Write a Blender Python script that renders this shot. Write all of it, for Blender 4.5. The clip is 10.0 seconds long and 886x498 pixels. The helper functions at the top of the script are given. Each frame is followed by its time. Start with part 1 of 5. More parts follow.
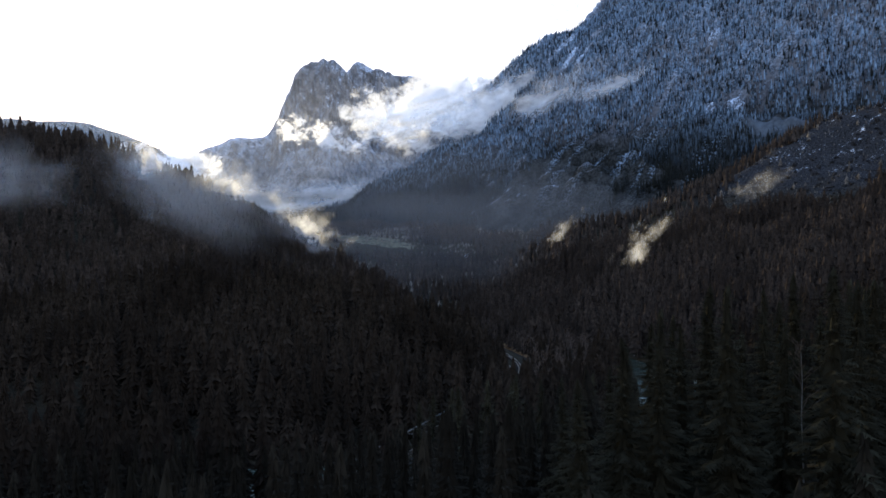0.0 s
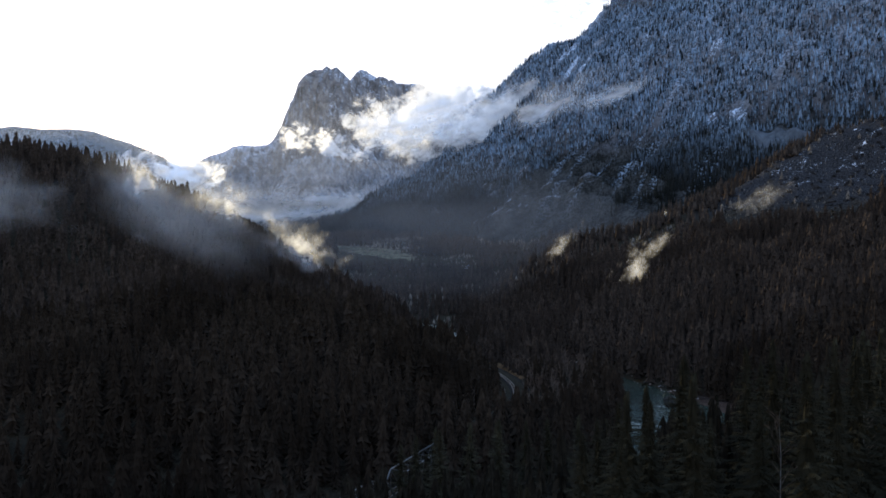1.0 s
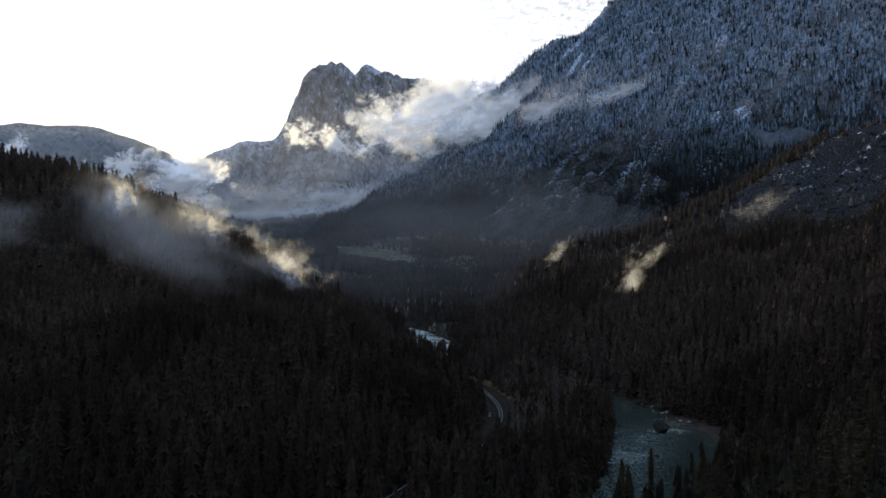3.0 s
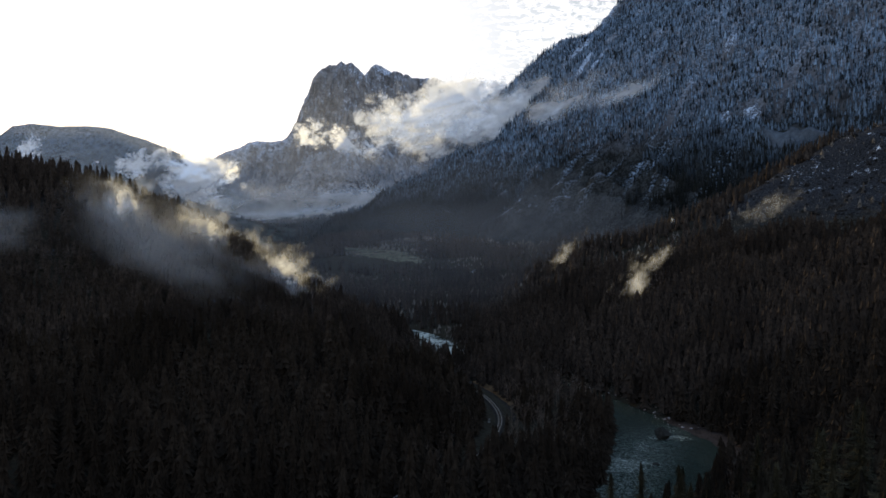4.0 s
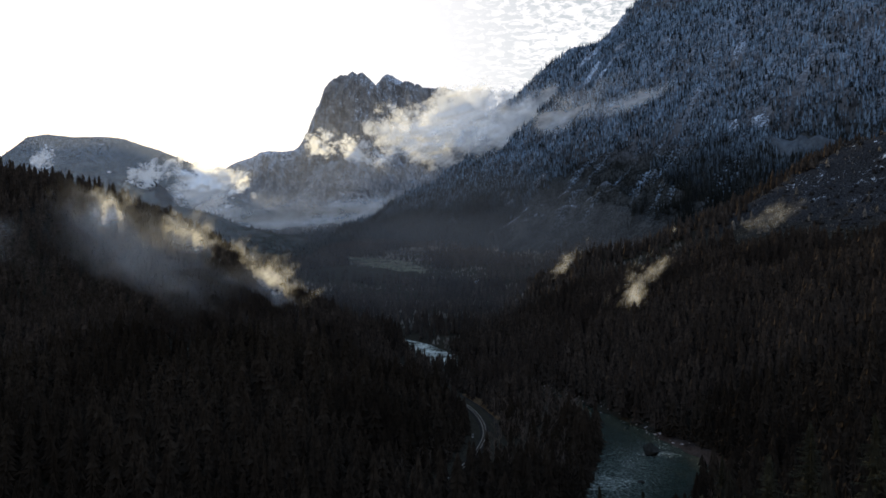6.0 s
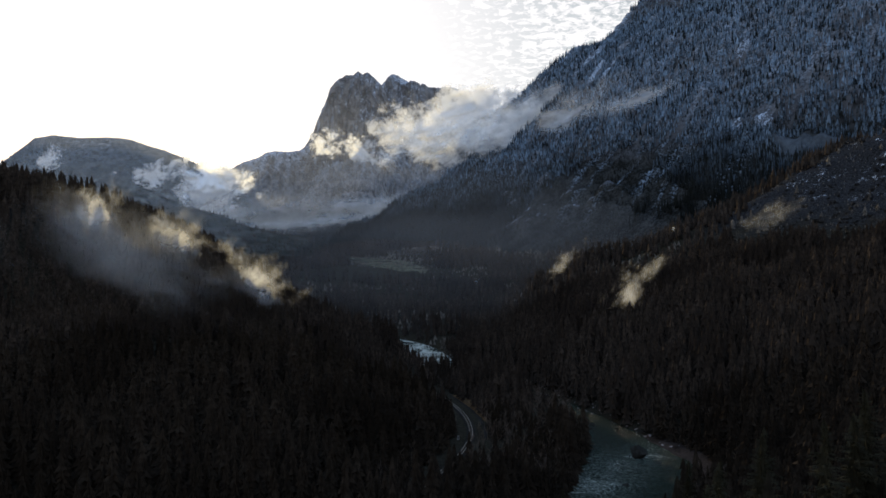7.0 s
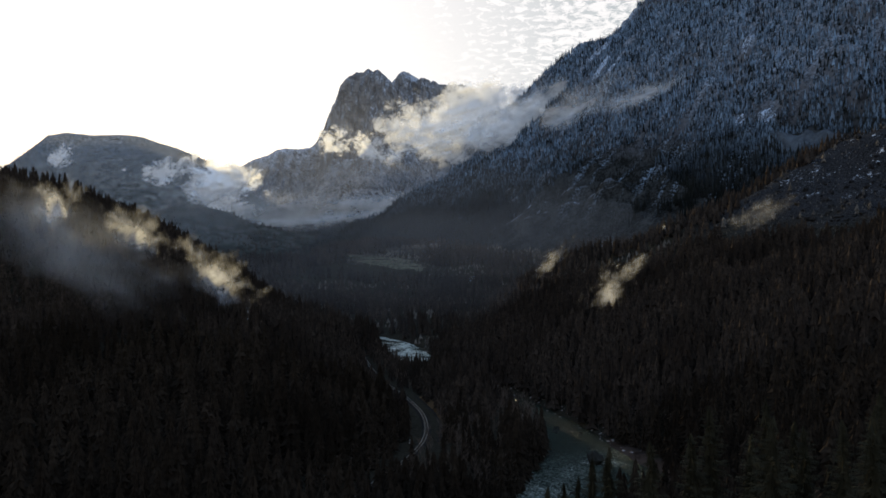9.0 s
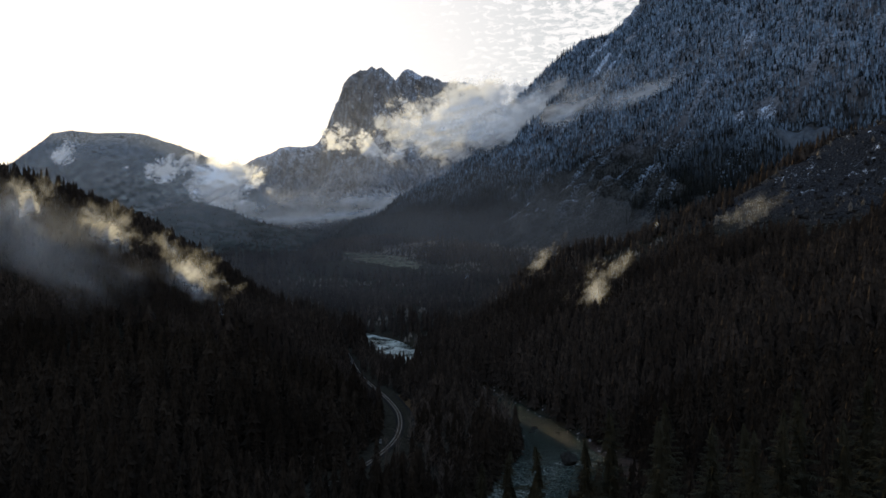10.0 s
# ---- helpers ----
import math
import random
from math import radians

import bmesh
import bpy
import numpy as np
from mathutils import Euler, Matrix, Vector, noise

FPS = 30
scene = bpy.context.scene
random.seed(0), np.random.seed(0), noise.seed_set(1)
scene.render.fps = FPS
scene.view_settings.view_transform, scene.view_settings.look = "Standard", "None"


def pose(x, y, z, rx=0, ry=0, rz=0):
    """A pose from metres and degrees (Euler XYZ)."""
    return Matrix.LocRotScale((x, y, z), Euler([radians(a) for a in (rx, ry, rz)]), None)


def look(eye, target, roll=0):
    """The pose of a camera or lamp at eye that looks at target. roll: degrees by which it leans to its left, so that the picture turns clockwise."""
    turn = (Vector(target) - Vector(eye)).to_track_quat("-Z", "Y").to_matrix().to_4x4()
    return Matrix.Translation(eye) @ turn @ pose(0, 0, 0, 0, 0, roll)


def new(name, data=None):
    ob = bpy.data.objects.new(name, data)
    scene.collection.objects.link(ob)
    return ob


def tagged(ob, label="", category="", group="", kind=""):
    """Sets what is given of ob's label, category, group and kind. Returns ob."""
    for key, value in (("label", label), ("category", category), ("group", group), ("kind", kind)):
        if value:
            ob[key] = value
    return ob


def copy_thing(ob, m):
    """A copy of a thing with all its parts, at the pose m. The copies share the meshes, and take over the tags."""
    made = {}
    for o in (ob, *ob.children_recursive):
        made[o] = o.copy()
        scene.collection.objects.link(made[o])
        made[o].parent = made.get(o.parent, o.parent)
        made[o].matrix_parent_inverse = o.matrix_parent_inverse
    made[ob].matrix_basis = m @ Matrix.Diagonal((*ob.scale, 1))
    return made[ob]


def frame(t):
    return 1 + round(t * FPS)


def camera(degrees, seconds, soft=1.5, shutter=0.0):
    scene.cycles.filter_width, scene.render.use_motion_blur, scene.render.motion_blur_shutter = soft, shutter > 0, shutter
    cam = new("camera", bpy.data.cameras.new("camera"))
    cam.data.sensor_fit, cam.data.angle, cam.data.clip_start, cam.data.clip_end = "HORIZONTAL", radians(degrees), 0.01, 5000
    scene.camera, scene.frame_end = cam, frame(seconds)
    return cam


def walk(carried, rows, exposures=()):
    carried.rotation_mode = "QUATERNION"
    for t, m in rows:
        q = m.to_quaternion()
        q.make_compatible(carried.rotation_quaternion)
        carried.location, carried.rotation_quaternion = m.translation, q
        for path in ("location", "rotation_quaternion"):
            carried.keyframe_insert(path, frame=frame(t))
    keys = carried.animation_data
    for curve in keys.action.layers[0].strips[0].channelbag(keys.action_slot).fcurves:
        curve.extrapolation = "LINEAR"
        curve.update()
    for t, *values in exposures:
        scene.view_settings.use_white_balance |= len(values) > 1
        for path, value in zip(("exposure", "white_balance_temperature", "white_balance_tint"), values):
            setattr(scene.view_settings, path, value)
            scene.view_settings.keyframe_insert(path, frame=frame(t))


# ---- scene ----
cam = camera(62.0, 10.0, soft=1.6)
# seconds, place in metres, pitch, roll and yaw in degrees
PATH = [
    (0, 0.00, 0.00, 77.52, -0.661, 0.060, -0.000),
    (0.5, 2.74, 2.14, 81.69, -0.456, 0.017, 0.143),
    (1, 5.63, 4.25, 85.81, -0.171, 0.089, 0.313),
    (1.5, 8.60, 6.77, 89.96, -0.237, 0.077, 0.446),
    (2, 11.65, 9.66, 94.02, -0.358, 0.068, 0.522),
    (2.5, 14.75, 12.51, 97.65, -0.629, 0.054, 0.581),
    (4, 24.07, 17.45, 103.20, -0.764, -0.021, 1.729),
    (4.5, 27.38, 19.30, 103.52, -0.594, -0.004, 1.927),
    (5, 31.07, 21.22, 103.74, -0.278, -0.021, 2.128),
    (5.5, 35.06, 23.25, 103.95, -0.044, -0.022, 2.449),
    (7, 50.94, 30.23, 103.99, -0.065, -0.137, 3.381),
    (7.5, 57.95, 33.10, 104.19, -0.254, -0.191, 3.686),
    (8, 65.51, 36.09, 104.63, -0.251, -0.102, 4.030),
    (8.5, 73.29, 39.40, 104.84, -0.062, -0.061, 4.329),
    (9, 81.17, 43.33, 104.35, -0.253, 0.009, 4.548),
    (9.5, 89.15, 47.64, 103.62, -0.323, 0.087, 4.816),
    (10, 97.19, 52.05, 103.11, -0.377, 0.115, 5.019),
]
walk(cam, [(t, pose(x, y, z, 90 + p, 0, yw) @ pose(0, 0, 0, 0, 0, r)) for t, x, y, z, p, r, yw in PATH],
     exposures=[(0, 0.88, 6050, 22), (2.5, 0.48, 6350, 20), (5.5, 0.18, 6500, 19), (10, 0.0, 6650, 18)])

# ---------------------------------------------------------------- light
SUN_AZ, SUN_EL = 27.0, 9.1      # degrees left of +y, degrees above the level
sun_way = Vector((-math.sin(radians(SUN_AZ)) * math.cos(radians(SUN_EL)), math.cos(radians(SUN_AZ)) * math.cos(radians(SUN_EL)), math.sin(radians(SUN_EL))))
sun = new("sun", bpy.data.lights.new("sun", "SUN"))
sun.data.energy, sun.data.angle, sun.data.color = 4.6, radians(1.0), (1.0, 0.86, 0.46)
sun.matrix_world = look(sun_way * 100, (0, 0, 0))

world = bpy.data.worlds.new("sky")
scene.world = world
world.use_nodes = True
wt = world.node_tree
wt.nodes.clear()


def node(tree, kind, at=None, **values):
    n = tree.nodes.new(kind)
    for k, v in values.items():
        if k in n.inputs:
            n.inputs[k].default_value = v
    return n


def chain(tree, a, a_out, b, b_in):
    tree.links.new(a.outputs[a_out], b.inputs[b_in])


def mathn(tree, op, a, b=None, clamp=False):
    n = tree.nodes.new("ShaderNodeMath")
    n.operation, n.use_clamp = op, clamp
    for i, v in enumerate((a, b)):
        if v is None:
            continue
        if isinstance(v, (int, float)):
            n.inputs[i].default_value = v
        else:
            tree.links.new(v, n.inputs[i])
    return n.outputs[0]


def mixcol(tree, fac, a, b, blend="MIX"):
    n = tree.nodes.new("ShaderNodeMix")
    n.data_type, n.blend_type = "RGBA", blend
    for sock, v in ((n.inputs[0], fac), (n.inputs[6], a), (n.inputs[7], b)):
        if isinstance(v, (int, float)):
            sock.default_value = v
        elif isinstance(v, (tuple, list)):
            sock.default_value = (*v, 1.0)
        else:
            tree.links.new(v, sock)
    return n.outputs[2]


def ramp(tree, fac, lo, hi, smooth=True):
    n = tree.nodes.new("ShaderNodeMapRange")
    n.interpolation_type = "SMOOTHSTEP" if smooth else "LINEAR"
    n.inputs[1].default_value, n.inputs[2].default_value = lo, hi
    tree.links.new(fac, n.inputs[0])
    return n.outputs[0]


def noisen(tree, vec, scale, detail=4.0, rough=0.55, distort=0.0):
    n = node(tree, "ShaderNodeTexNoise", Scale=scale, Detail=detail, Roughness=rough, Distortion=distort)
    if vec is not None:
        tree.links.new(vec, n.inputs["Vector"])
    return n.outputs["Fac"]


sky = wt.nodes.new("ShaderNodeTexSky")
sky.sky_type, sky.sun_disc = "NISHITA", False
sky.sun_elevation, sky.sun_rotation = radians(SUN_EL), radians(-SUN_AZ)
sky.air_density, sky.dust_density, sky.ozone_density = 1.0, 1.0, 2.0
# broken altocumulus, projected on a flat layer overhead
tc = wt.nodes.new("ShaderNodeTexCoord")
sep = wt.nodes.new("ShaderNodeSeparateXYZ")
chain(wt, tc, "Generated", sep, 0)
up = mathn(wt, "ADD", mathn(wt, "MAXIMUM", sep.outputs[2], 0.0), 0.10)
comb = wt.nodes.new("ShaderNodeCombineXYZ")
wt.links.new(mathn(wt, "DIVIDE", sep.outputs[0], up), comb.inputs[0])
wt.links.new(mathn(wt, "DIVIDE", sep.outputs[1], up), comb.inputs[1])
puffs = noisen(wt, comb.outputs[0], 24.0, 6.0, 0.66, 0.6)
broad = noisen(wt, comb.outputs[0], 1.1, 3.0, 0.5)
cover = ramp(wt, mathn(wt, "ADD", puffs, mathn(wt, "MULTIPLY", broad, 0.45)), 0.60, 0.82)
cover = mathn(wt, "MULTIPLY", cover, ramp(wt, sep.outputs[2], 0.85, 0.34))
# the layer thickens to plain white towards the sun
toward = wt.nodes.new("ShaderNodeVectorMath")
toward.operation = "DOT_PRODUCT"
toward.inputs[1].default_value = sun_way
chain(wt, tc, "Generated", toward, 0)
cover = mathn(wt, "MAXIMUM", cover, ramp(wt, toward.outputs["Value"], 0.76, 0.98))
gap = mixcol(wt, ramp(wt, sep.outputs[2], 0.30, 0.62), (4.2, 4.9, 4.8), (4.6, 8.2, 13.2))
deck = mixcol(wt, cover, gap, (10.4, 10.6, 10.0))
sky_col = mixcol(wt, 1.0, mixcol(wt, 1.0, sky.outputs[0], (0.32, 0.32, 0.32), "MULTIPLY"), deck, "ADD")
bg = node(wt, "ShaderNodeBackground", Strength=0.085)
wt.links.new(sky_col, bg.inputs[0])
out = wt.nodes.new("ShaderNodeOutputWorld")
chain(wt, bg, 0, out, 0)

# ---------------------------------------------------------------- materials
def material(name):
    m = bpy.data.materials.new(name)
    m.use_nodes = True
    t = m.node_tree
    b = t.nodes["Principled BSDF"]
    geo = t.nodes.new("ShaderNodeNewGeometry")
    return m, t, b, geo


def bump(t, b, height, strength, distance):
    n = node(t, "ShaderNodeBump", Strength=strength, Distance=distance)
    t.links.new(height, n.inputs["Height"])
    t.links.new(n.outputs[0], b.inputs["Normal"])


def zsplit(t, sock):
    s = t.nodes.new("ShaderNodeSeparateXYZ")
    t.links.new(sock, s.inputs[0])
    return s.outputs


def conifer_material(name, dark, light, snow_lo, snow_hi, by_object=False):
    m, t, b, geo = material(name)
    rnd = geo.outputs["Random Per Island"]
    if by_object:
        rnd = t.nodes.new("ShaderNodeObjectInfo").outputs["Random"]
    grain = noisen(t, geo.outputs["Position"], 0.5, 3.0)
    own = mathn(t, "ADD", mathn(t, "MULTIPLY", rnd, 0.35), mathn(t, "MULTIPLY", ramp(t, noisen(t, geo.outputs["Position"], 0.05, 3.0), 0.3, 0.7), 0.55))
    col = mixcol(t, own, dark, light)
    col = mixcol(t, ramp(t, grain, 0.35, 0.7), col, tuple(c * 0.75 for c in dark))
    # stands of another age and kind
    stands = mathn(t, "MULTIPLY", ramp(t, noisen(t, geo.outputs["Position"], 0.014, 3.0), 0.46, 0.62), 0.75)
    col = mixcol(t, stands, col, tuple(c * 0.62 for c in dark))
    if snow_hi is not None:
        z = zsplit(t, geo.outputs["Position"])[2]
        nz = zsplit(t, geo.outputs["Normal"])[2]
        patch = noisen(t, geo.outputs["Position"], 0.009, 4.0)
        speck = noisen(t, geo.outputs["Position"], 0.22, 2.0)
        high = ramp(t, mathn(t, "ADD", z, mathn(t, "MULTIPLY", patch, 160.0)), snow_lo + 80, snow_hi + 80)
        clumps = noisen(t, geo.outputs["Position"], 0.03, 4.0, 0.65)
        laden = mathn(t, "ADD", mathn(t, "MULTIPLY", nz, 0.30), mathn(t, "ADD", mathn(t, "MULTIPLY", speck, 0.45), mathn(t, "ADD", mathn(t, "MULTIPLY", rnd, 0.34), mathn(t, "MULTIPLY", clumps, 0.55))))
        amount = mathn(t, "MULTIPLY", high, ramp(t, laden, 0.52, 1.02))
        # the snow colour carries the blue of open shade
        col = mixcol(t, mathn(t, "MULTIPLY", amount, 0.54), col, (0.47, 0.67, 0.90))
    t.links.new(col, b.inputs["Base Color"])
    b.inputs["Roughness"].default_value = 0.75
    b.inputs["Specular IOR Level"].default_value = 0.0
    return m


def ground_material():
    m, t, b, geo = material("forest_floor")
    p = geo.outputs["Position"]
    fine, coarse = noisen(t, p, 0.6, 4.0), noisen(t, p, 0.03, 4.0)
    col = mixcol(t, ramp(t, fine, 0.3, 0.7), (0.014, 0.012, 0.009), (0.032, 0.027, 0.019))
    col = mixcol(t, ramp(t, coarse, 0.45, 0.7), col, (0.026, 0.023, 0.017))
    t.links.new(col, b.inputs["Base Color"])
    z = zsplit(t, p)[2]
    rocky = mixcol(t, ramp(t, fine, 0.35, 0.65), (0.010, 0.010, 0.0105), (0.036, 0.035, 0.036))
    col = mixcol(t, ramp(t, mathn(t, "ADD", z, mathn(t, "MULTIPLY", coarse, 50.0)), 130, 170), col, rocky)
    speck = noisen(t, p, 0.28, 8.0, 0.8)
    snow = mathn(t, "MULTIPLY", ramp(t, mathn(t, "ADD", z, mathn(t, "MULTIPLY", coarse, 40.0)), 150, 210), ramp(t, mathn(t, "ADD", speck, mathn(t, "MULTIPLY", mathn(t, "SUBTRACT", noisen(t, p, 0.06, 4.0), 0.5), 0.55)), 0.60, 0.74))
    col = mixcol(t, snow, col, (0.70, 0.73, 0.78))
    t.links.new(col, b.inputs["Base Color"])
    b.inputs["Roughness"].default_value = 0.95
    b.inputs["Specular IOR Level"].default_value = 0.0
    bump(t, b, mathn(t, "ADD", fine, speck), 0.8, 1.2)
    return m


def rock_material(name, base, dark, snow_lo, snow_hi, steep_lo, steep_hi, size=1.0, brush_top=-1e4, snow_most=1.0, spurs=False):
    m, t, b, geo = material(name)
    p = geo.outputs["Position"]
    z = zsplit(t, p)[2]
    nz = zsplit(t, geo.outputs["Normal"])[2]
    a, c = noisen(t, p, 0.09 * size, 6.0, 0.6), noisen(t, p, 0.012 * size, 5.0, 0.6, 0.6)
    sq = t.nodes.new("ShaderNodeVectorMath")
    sq.operation = "MULTIPLY"
    sq.inputs[1].default_value = (1.0, 1.0, 0.13)
    t.links.new(p, sq.inputs[0])
    streak = noisen(t, sq.outputs[0], 0.03 * size, 6.0, 0.65, 0.3)
    col = mixcol(t, ramp(t, c, 0.35, 0.65), base, dark)
    col = mixcol(t, ramp(t, streak, 0.45, 0.62), col, tuple(v * 0.5 for v in dark))
    brush = mixcol(t, ramp(t, mathn(t, "ADD", mathn(t, "MULTIPLY", a, 0.5), mathn(t, "MULTIPLY", c, 0.5)), 0.40, 0.60), (0.009, 0.0095, 0.009), (0.036, 0.036, 0.034))
    col = mixcol(t, ramp(t, mathn(t, "ADD", z, mathn(t, "MULTIPLY", c, 120.0)), brush_top + 100, brush_top + 20), col, brush)
    if spurs:
        # snow lying along the spurs that run down to the valley
        xyz = zsplit(t, p)
        along = mathn(t, "SUBTRACT", mathn(t, "MULTIPLY", xyz[1], 0.83 - 0.3 * 0.56), mathn(t, "MULTIPLY", xyz[0], 0.56 + 0.3 * 0.83))
        up_hill = mathn(t, "ADD", mathn(t, "MULTIPLY", xyz[0], 0.83), mathn(t, "MULTIPLY", xyz[1], 0.56))
        at_spur = t.nodes.new("ShaderNodeCombineXYZ")
        t.links.new(mathn(t, "MULTIPLY", along, 0.018), at_spur.inputs[0])
        t.links.new(mathn(t, "MULTIPLY", up_hill, 0.003), at_spur.inputs[1])
        band = ramp(t, noisen(t, at_spur.outputs[0], 1.0, 5.0, 0.6), 0.50, 0.62)
        dusting = mathn(t, "MULTIPLY", mathn(t, "MULTIPLY", band, ramp(t, a, 0.46, 0.60)), ramp(t, z, 130, 230))
        # this snow is tinted with sky light as well
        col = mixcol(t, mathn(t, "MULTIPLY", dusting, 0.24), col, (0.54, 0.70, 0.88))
    high = ramp(t, mathn(t, "ADD", z, mathn(t, "MULTIPLY", c, 200.0)), snow_lo + 100, snow_hi + 100)
    lay = ramp(t, mathn(t, "ADD", nz, mathn(t, "MULTIPLY", mathn(t, "SUBTRACT", streak, 0.5), 1.5)), steep_lo, steep_hi)
    # snow bluer than its own white, sky light put into the colour
    col = mixcol(t, mathn(t, "MULTIPLY", mathn(t, "MULTIPLY", high, lay), mathn(t, "MULTIPLY", ramp(t, a, 0.35, 0.6), snow_most)), col, (0.64, 0.74, 0.87))
    t.links.new(col, b.inputs["Base Color"])
    b.inputs["Roughness"].default_value = 0.9
    b.inputs["Specular IOR Level"].default_value = 0.0
    bump(t, b, mathn(t, "ADD", a, streak), 0.45, 7.0 / size)
    return m


def simple_material(name, col_a, col_b, scale, rough, metal=0.0, depth=0.05):
    m, t, b, geo = material(name)
    f = noisen(t, geo.outputs["Position"], scale, 5.0, 0.6)
    f2 = noisen(t, geo.outputs["Position"], scale * 0.12, 3.0)
    col = mixcol(t, ramp(t, mathn(t, "ADD", mathn(t, "MULTIPLY", f, 0.6), mathn(t, "MULTIPLY", f2, 0.4)), 0.35, 0.65), col_a, col_b)
    t.links.new(col, b.inputs["Base Color"])
    b.inputs["Roughness"].default_value, b.inputs["Metallic"].default_value = rough, metal
    if rough > 0.8:
        b.inputs["Specular IOR Level"].default_value = 0.0
    bump(t, b, f, 0.5, depth)
    return m


def water_material():
    m, t, b, geo = material("river_water")
    p = geo.outputs["Position"]
    broad, fine = noisen(t, p, 0.035, 3.0, 0.5, 0.6), noisen(t, p, 0.85, 7.0, 0.74, 1.2)
    x, y, _ = zsplit(t, p)
    # foam up the valley and by the west bank, where sky glare is painted too
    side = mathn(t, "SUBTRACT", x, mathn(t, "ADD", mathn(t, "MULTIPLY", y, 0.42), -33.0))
    glare_foam = mathn(t, "MULTIPLY", ramp(t, side, 12.0, -16.0), ramp(t, y, 436, 376))
    reach = mathn(t, "ADD", mathn(t, "MULTIPLY", ramp(t, y, 600, 690), 0.27), mathn(t, "SUBTRACT", mathn(t, "MULTIPLY", glare_foam, 0.10), 0.03))
    # white water round the big boulder
    off_x, off_y = mathn(t, "SUBTRACT", x, 131.0), mathn(t, "SUBTRACT", y, 401.0)
    apart = mathn(t, "SQRT", mathn(t, "ADD", mathn(t, "MULTIPLY", mathn(t, "MULTIPLY", off_x, off_x), 0.35), mathn(t, "MULTIPLY", off_y, off_y)))
    reach = mathn(t, "ADD", reach, mathn(t, "MULTIPLY", ramp(t, apart, 11.0, 3.0), 0.20))
    foam = ramp(t, mathn(t, "ADD", mathn(t, "MULTIPLY", fine, 1.1), mathn(t, "ADD", mathn(t, "MULTIPLY", broad, 0.75), reach)), 1.08, 1.30)
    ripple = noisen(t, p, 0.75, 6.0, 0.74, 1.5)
    # pale ripples on the near west half paint in the sky's reflection
    col = mixcol(t, mathn(t, "MULTIPLY", ramp(t, ripple, 0.44, 0.60), mathn(t, "ADD", mathn(t, "MULTIPLY", glare_foam, 0.85), 0.15)), (0.003, 0.010, 0.0070), (0.120, 0.132, 0.110))
    col = mixcol(t, foam, col, (0.42, 0.43, 0.37))
    t.links.new(col, b.inputs["Base Color"])
    t.links.new(mathn(t, "ADD", mathn(t, "MULTIPLY", foam, 0.5), 0.15), b.inputs["Roughness"])
    b.inputs["IOR"].default_value = 1.33
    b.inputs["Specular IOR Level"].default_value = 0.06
    bump(t, b, mathn(t, "ADD", noisen(t, p, 0.6, 6.0, 0.7, 0.8), mathn(t, "MULTIPLY", noisen(t, p, 0.12, 3.0), 1.3)), 0.9, 1.7)
    return m


def mist_material(name, density, scale, lo, hi, rim_pull=0.34, stretch=(1.0, 1.0, 1.0), forward=0.65):
    """Thin cloud: noise decides how much light passes, fading out towards the bank's rim."""
    m, t, b, geo = material(name)
    t.nodes.remove(b)
    co = t.nodes.new("ShaderNodeTexCoord")
    g = zsplit(t, co.outputs["UV"])
    du, dv = mathn(t, "SUBTRACT", g[0], 0.5), mathn(t, "SUBTRACT", g[1], 0.5)
    r = mathn(t, "SQRT", mathn(t, "ADD", mathn(t, "MULTIPLY", du, du), mathn(t, "MULTIPLY", dv, dv)))
    rim = ramp(t, r, 0.5, 0.08)
    sq = t.nodes.new("ShaderNodeVectorMath")
    sq.operation = "MULTIPLY"
    sq.inputs[1].default_value = stretch
    t.links.new(co.outputs["Object"], sq.inputs[0])
    n = noisen(t, sq.outputs[0], scale, 8.0, 0.64, 0.15)
    body = ramp(t, mathn(t, "ADD", n, mathn(t, "MULTIPLY", mathn(t, "SUBTRACT", rim, 1.0), rim_pull)), lo, hi)
    alpha = mathn(t, "MULTIPLY", mathn(t, "MULTIPLY", body, ramp(t, r, 0.5, 0.38)), density, True)
    dif, tra = node(t, "ShaderNodeBsdfDiffuse", Color=(0.9, 0.9, 0.9, 1)), node(t, "ShaderNodeBsdfTranslucent", Color=(0.9, 0.9, 0.9, 1))
    mix1, mix2 = node(t, "ShaderNodeMixShader", Fac=forward), t.nodes.new("ShaderNodeMixShader")
    chain(t, dif, 0, mix1, 1), chain(t, tra, 0, mix1, 2)
    trans = t.nodes.new("ShaderNodeBsdfTransparent")
    t.links.new(alpha, mix2.inputs[0])
    chain(t, trans, 0, mix2, 1), chain(t, mix1, 0, mix2, 2)
    t.links.new(mix2.outputs[0], t.nodes["Material Output"].inputs[0])
    return m


